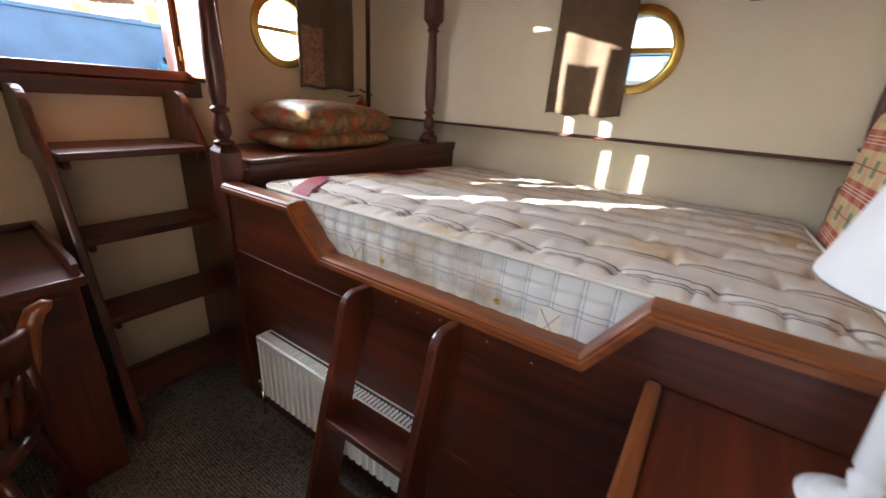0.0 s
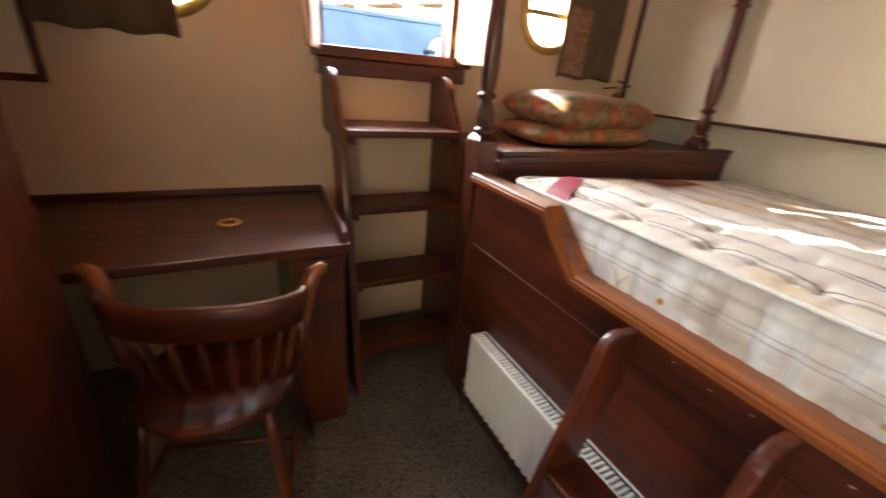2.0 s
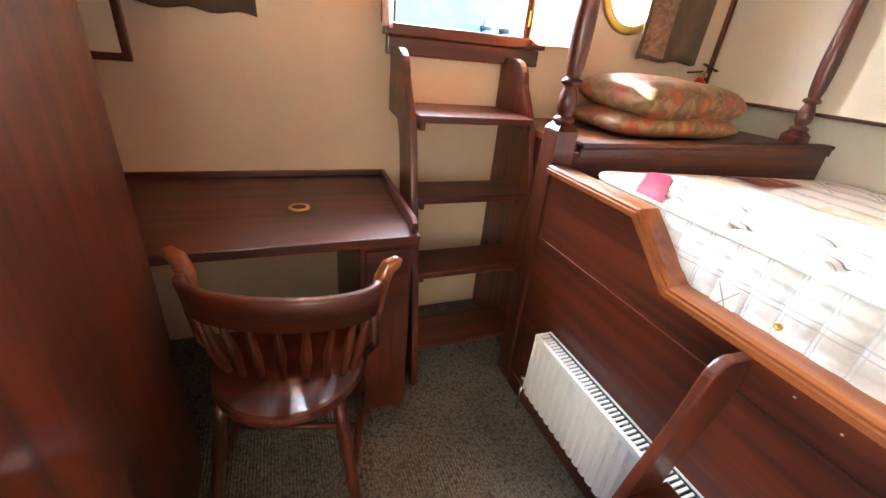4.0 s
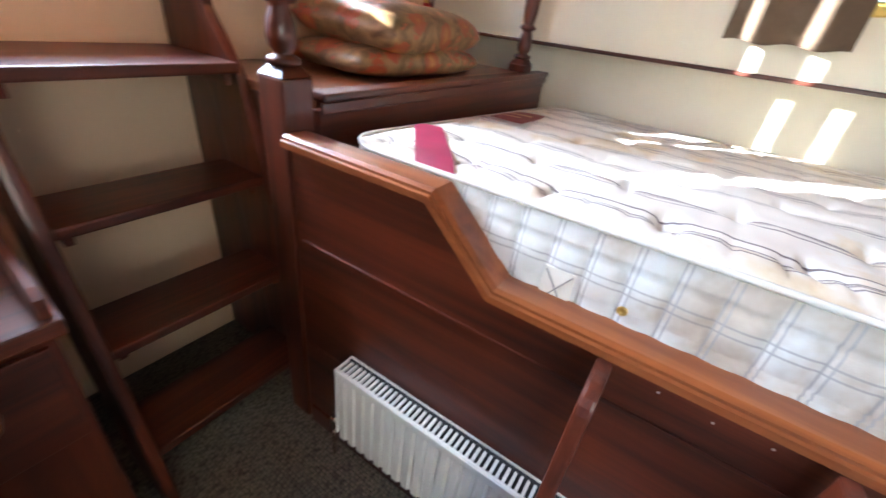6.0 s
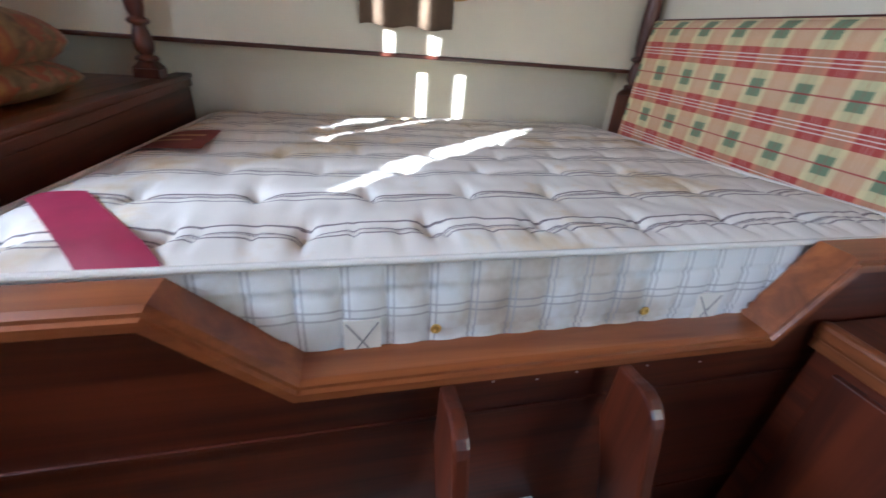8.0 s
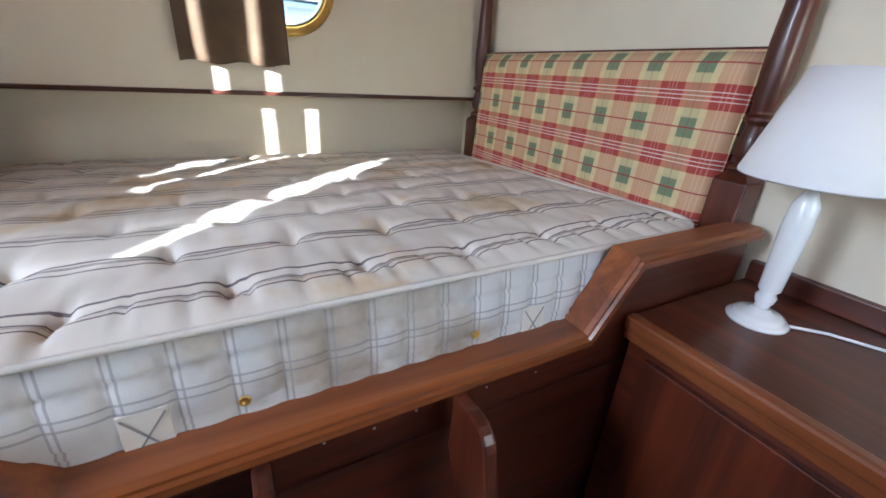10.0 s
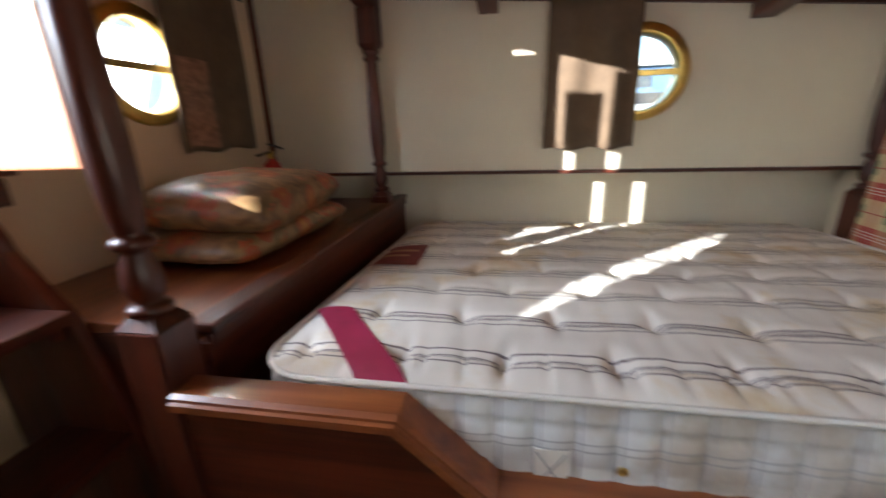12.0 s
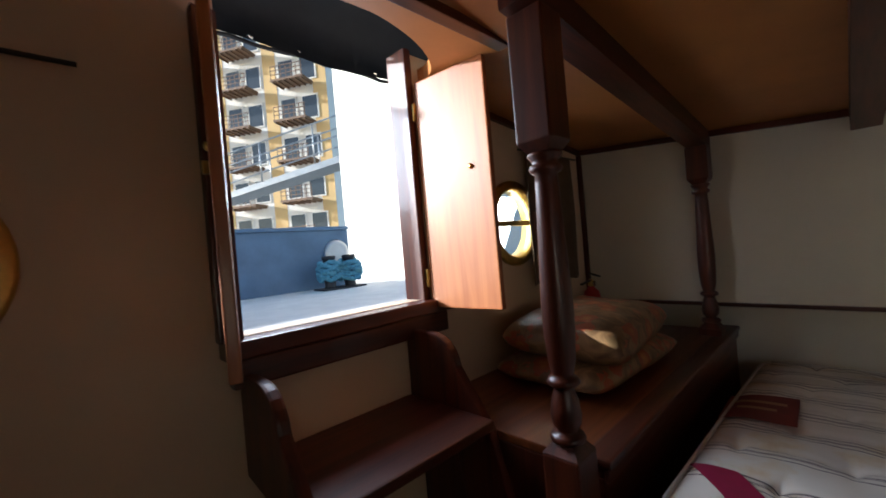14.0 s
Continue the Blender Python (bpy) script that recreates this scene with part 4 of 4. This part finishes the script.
        for a, c in zip(rows, rows[1:]):
            for k in range(nu):
                b.faces.new((a[k], a[k + 1], c[k + 1], c[k])).smooth = True
        return part(name, b, material, t, label)

    cx = -0.598
    rib = patch("ribbon", (-1.345 - cx, -0.945 - cy), (-0.005, -0.10), (0.28, 0.215), BURGUNDY, "burgundy corner ribbon")
    lab = patch("maker_label", (-0.70 - cx, -0.905 - cy), (0.0, 0.185), (0.25, 0.01), LABEL_RED, "dark red sewn label")
    for k, w in enumerate((0.10, 0.14)):
        patch("lettering_bar", (-0.60 + 0.06 * k - cx, -0.80 - w / 2 - cy), (0.0, w), (0.022, 0.0), GOLD, "faded gold bar", 6, 2, 0.0055).parent = lab
    t.matrix_basis = Matrix.Translation((cx, cy, 0.735)) @ Matrix.Rotation(radians(2.9), 4, "Y")
    return t


mattress()
wpart("mattress_board", boxm(-1.355, X_LOW - 0.005, -2.60, -0.64, 0.661, 0.70), WOOD_Y, bed)

# ---- headboard ----
hb = thing("headboard", (-0.68, -2.6, 0.9), "padded headboard in red, green and cream tartan cloth", "headboard")
bm = bmesh.new()
nx, nz = 40, 18
face = []
Wd, Ht = 1.19, 0.56
for j in range(nz + 1):
    for i in range(nx + 1):
        u, v = i / nx, j / nz
        e = min(u, 1 - u) * Wd
        f = min(v, 1 - v) * Ht
        puff = 0.04 * (1 - math.exp(-e / 0.02)) * (1 - math.exp(-f / 0.02))
        face.append(bm.verts.new(((u - 0.5) * Wd, puff + 0.006, v * Ht)))
st = nx + 1
for j in range(nz):
    for i in range(nx):
        bm.faces.new((face[j * st + i], face[(j + 1) * st + i], face[(j + 1) * st + i + 1], face[j * st + i + 1])).smooth = True
rim = [i for i in range(st)] + [j * st + nx for j in range(1, nz + 1)] + [nz * st + i for i in range(nx - 1, -1, -1)] + [j * st for j in range(nz - 1, 0, -1)]
back = {k: bm.verts.new((face[k].co.x, -0.012, face[k].co.z)) for k in rim}
for a, b in zip(rim, rim[1:] + rim[:1]):
    bm.faces.new((face[a], face[b], back[b], back[a]))
bm.faces.new([back[k] for k in rim])
bmesh.ops.recalc_face_normals(bm, faces=bm.faces[:])
pad = part("padded_panel", bm, PLAID, hb)
part("backing_board", boxm(-Wd / 2 - 0.012, Wd / 2 + 0.012, -0.032, -0.0125, -0.01, Ht + 0.006, 0.004), WOOD_X, hb)
part("welt", tube([(-Wd / 2, 0.004, 0.01), (-Wd / 2, 0.004, Ht - 0.002), (Wd / 2, 0.004, Ht - 0.002), (Wd / 2, 0.004, 0.01)], 0.005), PLAID, hb)
hb.matrix_basis = Matrix.Translation((-0.685, -2.575, 0.85)) @ Matrix.Rotation(radians(3.5), 4, "X")
structure("trim", boxm(-1.275, -0.1, Y_S + 0.001, Y_S + 0.03, 1.395, 1.42, 0.005), WOOD_X, "dark mahogany rail above the headboard")


# ---- pillows ----
def pillow(place, rx, rz, w=0.62, d=0.40, h=0.13, label=""):
    bm = bmesh.new()
    n = 26
    for s in (1, -1):
        g = []
        for j in range(n + 1):
            for i in range(n + 1):
                u, v = 2 * i / n - 1, 2 * j / n - 1
                k = ((1 - u ** 4) * (1 - v ** 4)) ** 0.55
                pinch = 1 - 0.07 * (1 - u * u) * abs(v) ** 4 - 0.0
                z = s * h / 2 * k + 0.008 * noise.noise((u * 2.6 + place[0], v * 2.6, s)) * k
                corner = 1 - 0.10 * (u * v) ** 4
                g.append(bm.verts.new((u * w / 2 * (1 - 0.06 * (1 - v * v)) * corner, v * d / 2 * pinch * corner, z)))
        for j in range(n):
            for i in range(n):
                q = (g[j * (n + 1) + i], g[j * (n + 1) + i + 1], g[(j + 1) * (n + 1) + i + 1], g[(j + 1) * (n + 1) + i])
                bm.faces.new(q if s > 0 else q[::-1]).smooth = True
    bmesh.ops.remove_doubles(bm, verts=bm.verts[:], dist=0.0005)
    ob = solid("pillow", bm, FLORAL, label, "pillow", "", "pillows stacked on the shelf")
    ob.matrix_basis = Matrix.Translation(place) @ Matrix.Rotation(radians(rz), 4, "Z") @ Matrix.Rotation(radians(rx), 4, "X")
    return ob


pillow((-0.67, -0.315, 1.105), 0, -3, 0.72, 0.44, 0.11, "flattened floral satin pillow lying on the bench shelf")
pillow((-0.62, -0.30, 1.205), 4, 6, 0.74, 0.46, 0.165, "plump floral satin pillow on top of another pillow")

# ---- fire extinguisher by the corner ----
ext = thing("fire_extinguisher", (-0.17, -0.10, 1.05), "small red fire extinguisher standing in the corner", "fire extinguisher")
part("cylinder", lathe([(0.03, 0), (0.042, 0.005), (0.042, 0.20), (0.036, 0.225), (0.018, 0.24), (0.016, 0.25)], 20), RED, ext)
part("valve", lathe([(0.014, 0.25), (0.016, 0.255), (0.016, 0.275), (0.008, 0.285)], 12), BRASS, ext)
part("lever", boxm(-0.075, 0.03, -0.008, 0.008, 0.275, 0.283, 0.002, m=Matrix.Rotation(radians(-6), 4, "Y")), BLACK, ext)
part("handle", boxm(-0.085, 0.03, -0.008, 0.008, 0.300, 0.308, 0.002, m=Matrix.Rotation(radians(14), 4, "Y")), BLACK, ext)
part("gauge", lathe([(0.012, 0), (0.013, 0.003), (0.013, 0.01), (0.011, 0.012)], 12, Matrix.Translation((0, -0.014, 0.264)) @ Matrix.Rotation(radians(90), 4, "X")), CHROME, ext)


# ---- radiator ----
def radiator():
    """Single-panel convector: ribbed front, slotted top grille, side covers, valve."""
    y0, y1, z0, z1, xf, xb = -1.64, -0.828, 0.135, 0.42, -1.455, -1.405
    t = thing("radiator", (-1.43, -1.23, 0), "low white panel radiator with a slotted top grille", "radiator")
    bm = bmesh.new()
    n = int((y1 - y0) / 0.0333)
    pts = [(xb + 0.018, y0 + 0.002)]
    for k in range(n):
        a = y0 + 0.002 + (y1 - y0 - 0.004) * k / n
        b = a + (y1 - y0 - 0.004) / n
        pts += [(xf + 0.007, a), (xf + 0.001, a + 0.006), (xf + 0.001, b - 0.010), (xf + 0.007, b - 0.004)]
    pts += [(xb + 0.018, y1 - 0.002)]
    slab(pts, "z", z0, z1 - 0.016, 0, bm)
    wpart("front_panel", bm, ENAMEL, t)
    wpart("top_flange", boxm(xf - 0.001, xf + 0.006, y0, y1, z1 - 0.028, z1 - 0.003, 0.002), ENAMEL, t)
    for y in (y0 - 0.003, y1 - 0.001):
        wpart("side_cover", boxm(xf + 0.0005, xb + 0.017, y, y + 0.004, z0 + 0.01, z1 - 0.004, 0.001), ENAMEL, t)
    # flat dark sheet: its colour paints the shade between the bars
    grille = wpart("grille", boxm(xf + 0.004, xb + 0.014, y0, y1, z1 - 0.014, z1 - 0.008), SLOT_SHADE, t, "dark sheet painted as shade under the grille bars")
    for x in (xf + 0.002, xb + 0.011):
        g = wpart("grille_rail", boxm(x, x + 0.007, y0, y1, z1 - 0.0075, z1, 0.001), ENAMEL, t)
    bar = mesh_of("grille_bar", boxm(-0.0185, 0.0185, -0.0035, 0.0035, -0.0075, -0.0005), ENAMEL)
    k = int((y1 - y0) / 0.0155)
    for i in range(k + 1):
        o = new("grille_bar", bar)
        o.matrix_basis = Matrix.Translation(((xf + xb) / 2 + 0.004, y0 + 0.004 + (y1 - y0 - 0.008) * i / k, z1))
        under(o, t)
    v = wpart("valve", lathe([(0.007, 0), (0.009, 0.004), (0.009, 0.03), (0.012, 0.032), (0.012, 0.05), (0.006, 0.054)], 12, Matrix.Translation((-1.44, -0.80, 0.13)) @ Matrix.Rotation(radians(0), 4, "X")), CHROME, t, "chrome lockshield valve")
    wpart("tail_pipe", tube([(-1.44, -0.832, 0.15), (-1.44, -0.80, 0.15)], 0.007), CHROME, t)
    wpart("pipe", tube([(-1.44, -0.80, 0.001), (-1.44, -0.80, 0.13)], 0.006), CHROME, t)
    return t


radiator()

# ---- ladder up to the berth ----
bl = thing("berth_ladder", (-1.5, -1.56, 0), "short mahogany step ladder hooked on the berth side", "ladder")


def berth_stile():
    """Side view in x, z: rounded top against the berth, front edge raked out to the floor."""
    return [(-1.42, 0.822), *arc(-1.47, 0.775, 0.052, 70, 165, 6), (-1.545, 0.68), (-1.60, 0.50), (-1.665, 0.25), (-1.725, 0.0), (-1.60, 0.0), (-1.55, 0.25), (-1.49, 0.50), (-1.462, 0.6), (-1.415, 0.70)]


for y in (-1.425, -1.735):
    wpart("stile", slab(berth_stile(), "y", y, y + 0.026, 0.006), WOOD_Z, bl)
for z, x in ((0.47, -1.605), (0.18, -1.675)):
    wpart("tread", boxm(x, x + 0.115, -1.709, -1.425, z - 0.024, z, 0.005), WOOD_Y, bl)

book = thing("magazine", (-1.62, -1.62, 0.1805), "printed magazine lying on the lower ladder tread", "magazine")
part("pages", boxm(-0.05, 0.05, -0.075, 0.075, 0.0, 0.008, 0.001), PAPER, book)
part("cover_picture", boxm(-0.042, 0.042, -0.065, 0.04, 0.0085, 0.0095), INK, book, "grey printed cover picture")

# ---- bedside cabinet, lamp ----
cab = thing("bedside_cabinet", (-1.85, -2.4, 0), "dark mahogany built-in bedside cabinet with a lighter front edge", "cabinet")
CY = -2.165
wpart("body", boxm(-1.93, -1.41, -2.645, CY - 0.012, 0.0, 0.825, 0.003), WOOD_X, cab)
wpart("top", boxm(-1.94, -1.40, -2.648, CY - 0.018, 0.826, 0.85, 0.003), WOOD_X, cab)
bm = boxm(-1.94, -1.40, CY - 0.0175, CY + 0.012, 0.822, 0.857, 0.008)
box(bm, -1.94, -1.40, CY - 0.011, CY + 0.002, 0.795, 0.8215, 0.004)
wpart("front_edge", bm, CAP_X, cab, "lighter worn moulded edge")
wpart("backsplash", boxm(-1.94, -1.40, -2.656, -2.632, 0.8505, 0.905, 0.004), WOOD_X, cab)
cd = wpart("door", boxm(-1.88, -1.46, CY - 0.0115, CY + 0.004, 0.09, 0.775, 0.004), WOOD_Z, cab)
part("knob", lathe([(0.006, 0), (0.006, 0.008), (0.013, 0.014), (0.014, 0.02), (0.009, 0.026), (0.002, 0.028)], 16, Matrix.Translation((-1.65, CY + 0.004, 0.53)) @ Matrix.Rotation(radians(-90), 4, "X")), BRASS, cd, "small bright brass knob")

lamp = thing("table_lamp", (-1.53, -2.425, 0.85), "white ceramic table lamp with a white cloth shade, unlit", "lamp")
part("base", lathe([(0.058, 0.0), (0.060, 0.006), (0.055, 0.011), (0.049, 0.013), (0.049, 0.018), (0.040, 0.023), (0.022, 0.027), (0.016, 0.034)], 32), CERAMIC, lamp)
part("body", lathe([(0.016, 0.034), (0.014, 0.042), (0.018, 0.050), (0.020, 0.062), (0.015, 0.072), (0.021, 0.08), (0.023, 0.14), (0.026, 0.22), (0.023, 0.27), (0.014, 0.29), (0.011, 0.30), (0.011, 0.335), (0.009, 0.34)], 32), CERAMIC, lamp)
bm = bmesh.new()
seg = 48
rings = [[bm.verts.new((r * math.cos(2 * math.pi * k / seg), r * math.sin(2 * math.pi * k / seg), h)) for k in range(seg)] for r, h in ((0.130, 0.318), (0.131, 0.322), (0.076, 0.515), (0.074, 0.515), (0.128, 0.322))]
for a, b in zip(rings, rings[1:] + rings[:1]):
    for k in range(seg):
        bm.faces.new((a[k], a[(k + 1) % seg], b[(k + 1) % seg], b[k])).smooth = True
bmesh.ops.recalc_face_normals(bm, faces=bm.faces[:])
shade = part("shade", bm, SHADE, lamp)
for a in (0, 120, 240):
    part("spider_arm", tube([(0, 0, 0.338), (0.119 * math.cos(radians(a)), 0.119 * math.sin(radians(a)), 0.345)], 0.0018, 6), CHROME, shade)
part("flex", tube([(-0.05, -0.03, 0.006), (-0.10, -0.08, 0.005), (-0.2, -0.13, 0.005), (-0.33, -0.16, 0.005), (-0.5, -0.185, 0.005)], 0.0035, 8), CERAMIC, lamp, "white lamp flex")

# ---- outside the hatch ----
hood = thing("spray_hood", (-1.5, 0.2, 2.2), "black and blue tarpaulin hood stretched over the hatch", "hood")
bm = bmesh.new()
rows = []
for j in range(9):
    v = j / 8
    row = []
    for i in range(17):
        u = i / 16
        x = -1.80 + 1.17 * u
        y = -0.28 + 0.80 * v
        z = 2.235 + 0.17 * v + 0.30 * math.sin(math.pi * v) ** 0.8 + 0.012 * math.sin(9 * u)
        row.append(bm.verts.new((x, y, z)))
    rows.append(row)
for a, b in zip(rows, rows[1:]):
    for k in range(16):
        bm.faces.new((a[k], a[k + 1], b[k + 1], b[k])).smooth = True
bmesh.ops.solidify(bm, geom=bm.faces[:], thickness=0.004)
wpart("canopy", bm, TARP, hood)
wpart("hem", tube([(-1.80 + 1.17 * i / 12, 0.525, 2.405 + 0.006 * math.sin(4 * i)) for i in range(13)], 0.008), TARP, hood)
for k in range(6):
    x = -1.72 + 0.19 * k
    wpart("eyelet", lathe([(0.006, -0.006), (0.011, -0.004), (0.011, 0.004), (0.006, 0.006)], 12, Matrix.Translation((x, 0.512, 2.425)) @ Matrix.Rotation(radians(70), 4, "X")), CHROME, hood)
bm = bmesh.new()
vs = [bm.verts.new(p) for p in ((-0.66, -0.2, 2.24), (-0.66, 0.5, 2.24), (-0.66, 0.5, 2.44), (-0.66, 0.1, 2.58), (-0.66, -0.3, 2.5))]
bm.faces.new(vs)
bmesh.ops.solidify(bm, geom=bm.faces[:], thickness=0.004)
wpart("side_flap", bm, TARP_BLUE, hood, "bright blue side flap")

structure("deck", boxm(-6.0, 6.0, 0.075, 4.3, 1.10, 1.22), DECK, "pale painted deck outside the hatch")
bul = thing("bulwark", (-0.8, 3.2, 1.22), "blue-grey painted steel bulwark of a barge", "bulwark")
wpart("plate", boxm(-6.0, 0.35, 3.05, 3.10, 1.2205, 1.86, 0.004), STEEL_BLUE, bul)
wpart("capping", boxm(-6.0, 0.35, 3.02, 3.13, 1.8605, 1.90, 0.008), STEEL_BLUE, bul)
fair = wpart("fairlead_ring", lathe([(0.09, 0), (0.15, 0.0), (0.15, 0.02), (0.12, 0.04), (0.09, 0.03)], 28, Matrix.Translation((0.18, 3.045, 1.60)) @ Matrix.Rotation(radians(90), 4, "X")), GALV, bul)

boll = thing("mooring_bollard", (0.14, 2.75, 1.22), "twin black bollard wrapped in blue rope", "bollard")
wpart("base_plate", boxm(-0.13, 0.25, 2.66, 2.84, 1.2205, 1.235, 0.003), BLACK, boll)
for x in (-0.03, 0.15):
    wpart("post", lathe([(0.05, 0), (0.045, 0.01), (0.045, 0.22), (0.055, 0.23), (0.055, 0.25), (0.05, 0.255)], 18, Matrix.Translation((x, 2.75, 1.2355))), BLACK, boll)
pts = []
for k in range(150):
    a = 2 * math.pi * k / 24
    c = math.cos(a)
    pts.append((0.06 + 0.17 * math.sin(a), 2.75 + 0.075 * math.sin(2 * a) + 0.02 * math.sin(k), 1.29 + 0.15 * k / 150 + 0.012 * math.sin(k * 1.7)))
wpart("rope", tube(pts, 0.019, 8), ROPE, boll, "thick blue mooring rope")

boll.matrix_basis = boll.matrix_basis @ Matrix.Scale(1.3, 4)

cabin = thing("white_deckhouse", (1.2, 3.0, 1.22), "sunlit white deckhouse side beside the bulwark", "deckhouse")
wpart("wall", boxm(1.02, 3.2, 2.3, 4.2, 1.2205, 4.6, 0.01), RENDER_W, cabin)
wpart("rubbing_strip", boxm(1.005, 1.0195, 2.3, 4.2, 1.9, 1.96, 0.004), RENDER_W, cabin)

# unseen block added on deck; its shadow keeps sun off the second porthole
locker = thing("porthole_sun_block", (-3.65, 2.78, 1.22), "unseen tall white block shading a porthole from the sun", "locker")
wpart("body", boxm(-3.95, -3.35, 2.60, 2.95, 1.2205, 2.98, 0.01), RENDER_W, locker)
wpart("lid", boxm(-3.97, -3.33, 2.58, 2.97, 2.9805, 3.02, 0.008), RENDER_W, locker)
structure("water", boxm(-150, 150, 3.4, 220, -1.3, -1.2), WATER, "dark harbour water")
structure("ground", boxm(-150, 150, -220, 3.4, -1.5, -1.3), WATER, "harbour water below the hull")
structure("quay", boxm(-60, 60, 14, 90, -1.2, 2.2), RENDER_W, "pale stone quay edge")


# barge moored alongside, seen through the porthole in the ship's side
barge = thing("moored_barge", (5.4, -1.5, -1.2), "dark-hulled barge with a blue cabin side and white coach roof", "barge")
wpart("hull", slab([(4.0, 1.72), (4.0, -0.2), (4.5, -1.25), (6.4, -1.25), (7.0, -0.2), (7.0, 1.72)], "y", -12.0, 1.6, 0.03), BLACK, barge)
wpart("rubbing_strake", boxm(3.95, 3.999, -12.0, 1.6, 1.50, 1.58, 0.01), GALV, barge)
wpart("cabin_side", boxm(4.25, 6.75, -9.5, 0.9, 1.7205, 2.06, 0.02), STEEL_BLUE, barge)
wpart("coach_roof", boxm(4.15, 6.85, -9.7, 1.1, 2.0605, 2.15, 0.03), RENDER_W, barge)
for k in range(8):
    wpart("cabin_window", boxm(4.238, 4.2495, -9.0 + 1.2 * k, -8.4 + 1.2 * k, 1.80, 1.98, 0.004), WINDOW_DARK, barge)
    wpart("rail_stanchion", tube([(4.4, -9.0 + 1.2 * k, 2.14), (4.4, -9.0 + 1.2 * k, 2.52)], 0.014), GALV, barge)
wpart("handrail", tube([(4.4, -9.4, 2.52), (4.4, -4.0, 2.52), (4.4, 0.8, 2.52)], 0.02), GALV, barge)


def gangway():
    t = thing("gangway", (0, 8, 2), "grey metal gangway with tubular handrails", "gangway")
    a, b = Vector((-1.6, 14.4, 2.55)), Vector((3.6, 7.0, 4.2))
    for p in (b, b + Vector((0.55, 0.75, 0))):
        wpart("pile", tube([(p.x, p.y, -1.25), (p.x, p.y, p.z - 0.3)], 0.12, 12), GALV, t)
    for off in (Vector((0, 0, 0)), Vector((0.55, 0.75, 0))):
        bm = bmesh.new()
        for h in (0.5, 1.0):
            tube([a + off + Vector((0, 0, h)), b + off + Vector((0, 0, h))], 0.022, 8, bm)
        wpart("handrail", bm, GALV, t)
        for k in range(7):
            p = a + (b - a) * k / 6 + off
            wpart("stanchion", tube([p, p + Vector((0, 0, 1.0))], 0.02, 8), GALV, t)
    bm = bmesh.new()
    vs = []
    for p in (a, b):
        for off in (Vector((0, 0, 0)), Vector((0.55, 0.75, 0))):
            for dz in (-0.16, 0.0):
                vs.append(bm.verts.new(p + off + Vector((0, 0, dz))))
    for q in ((0, 1, 3, 2), (4, 6, 7, 5), (0, 4, 5, 1), (2, 3, 7, 6), (0, 2, 6, 4), (1, 5, 7, 3)):
        bm.faces.new([vs[k] for k in q])
    bmesh.ops.recalc_face_normals(bm, faces=bm.faces[:])
    wpart("walkway", bm, GALV, t)
    return t


gangway()


def balcony_mesh():
    """Timber-soffited slab with joists below and an open rail above."""
    bm = box(bmesh.new(), -1.3, 1.3, -1.5, -0.09, -0.26, -0.12)
    for k in range(6):
        box(bm, -1.2 + 0.46 * k, -1.1 + 0.46 * k, -1.48, -0.09, -0.36, -0.26)
    for k in range(7):
        box(bm, -1.26 + 0.41 * k, -1.22 + 0.41 * k, -1.46, -1.42, -0.12, 0.80)
    for z in (0.2, 0.5, 0.80):
        box(bm, -1.28, 1.28, -1.47, -1.41, z - 0.02, z + 0.02)
    return bm


def apartment_block(place, turn, w, floors, material, label, accent=None):
    """Rendered block with recessed windows, balconies on slabs, and a parapet."""
    t = thing("apartment_building", (0, 0, 0), label, "building", "waterfront apartment blocks")
    H = floors * 2.9 + 1
    part("wall", boxm(-w / 2, w / 2, 0, 9, 0, H), material, t)
    part("parapet", boxm(-w / 2 - 0.15, w / 2 + 0.15, -0.15, 9.15, H, H + 0.4), RENDER_W, t)
    n = max(1, int(w / 4.2))
    if accent:
        strip = mesh_of("render_panel", boxm(-0.55, 0.55, -0.03, -0.002, 0.0, H - 0.2), accent)
        for k in range(n + 1):
            o = new("render_panel", strip)
            o.parent = t
            o.location = (max(min(k * w / n - w / 2, w / 2 - 0.55), 0.55 - w / 2), 0, 0)
    win = mesh_of("window", boxm(-0.6, 0.6, -0.05, 0.02, 0.0, 1.6), WINDOW_DARK)
    frm = mesh_of("window_frame", box(box(box(box(bmesh.new(), -0.7, -0.6, -0.08, 0.01, -0.1, 1.7), 0.6, 0.7, -0.08, 0.01, -0.1, 1.7), -0.6, 0.6, -0.08, 0.01, 1.6, 1.7), -0.6, 0.6, -0.08, 0.01, -0.1, 0.0), RENDER_W)
    slabm = mesh_of("balcony", balcony_mesh(), BALCONY)
    for f in range(floors):
        for k in range(n):
            x = (k + 0.5) * w / n - w / 2
            for dx, me_list in ((-0.9, (win, frm)), (0.9, (win, frm))):
                o = new("window", me_list[0])
                o.parent = t
                o.location = (x + dx, -0.001, f * 2.9 + 1.1)
                q = new("window_frame", me_list[1])
                q.parent = o
            o = new("balcony", slabm)
            o.parent = t
            o.location = (x, 0, f * 2.9 + 0.9)
    t.matrix_basis = Matrix.Translation(place) @ Matrix.Rotation(radians(turn), 4, "Z")
    return t


apartment_block((9.3, 31, 2.2), -58, 14.0, 10, RENDER_W, "white and ochre rendered apartment block with timber balconies", RENDER_Y)
apartment_block((24, 40, 2.2), -40, 20, 9, RENDER_W, "white rendered apartment block across the harbour")
apartment_block((6, 60, 2.2), -45, 16, 6, RENDER_W, "far white rendered apartment block")
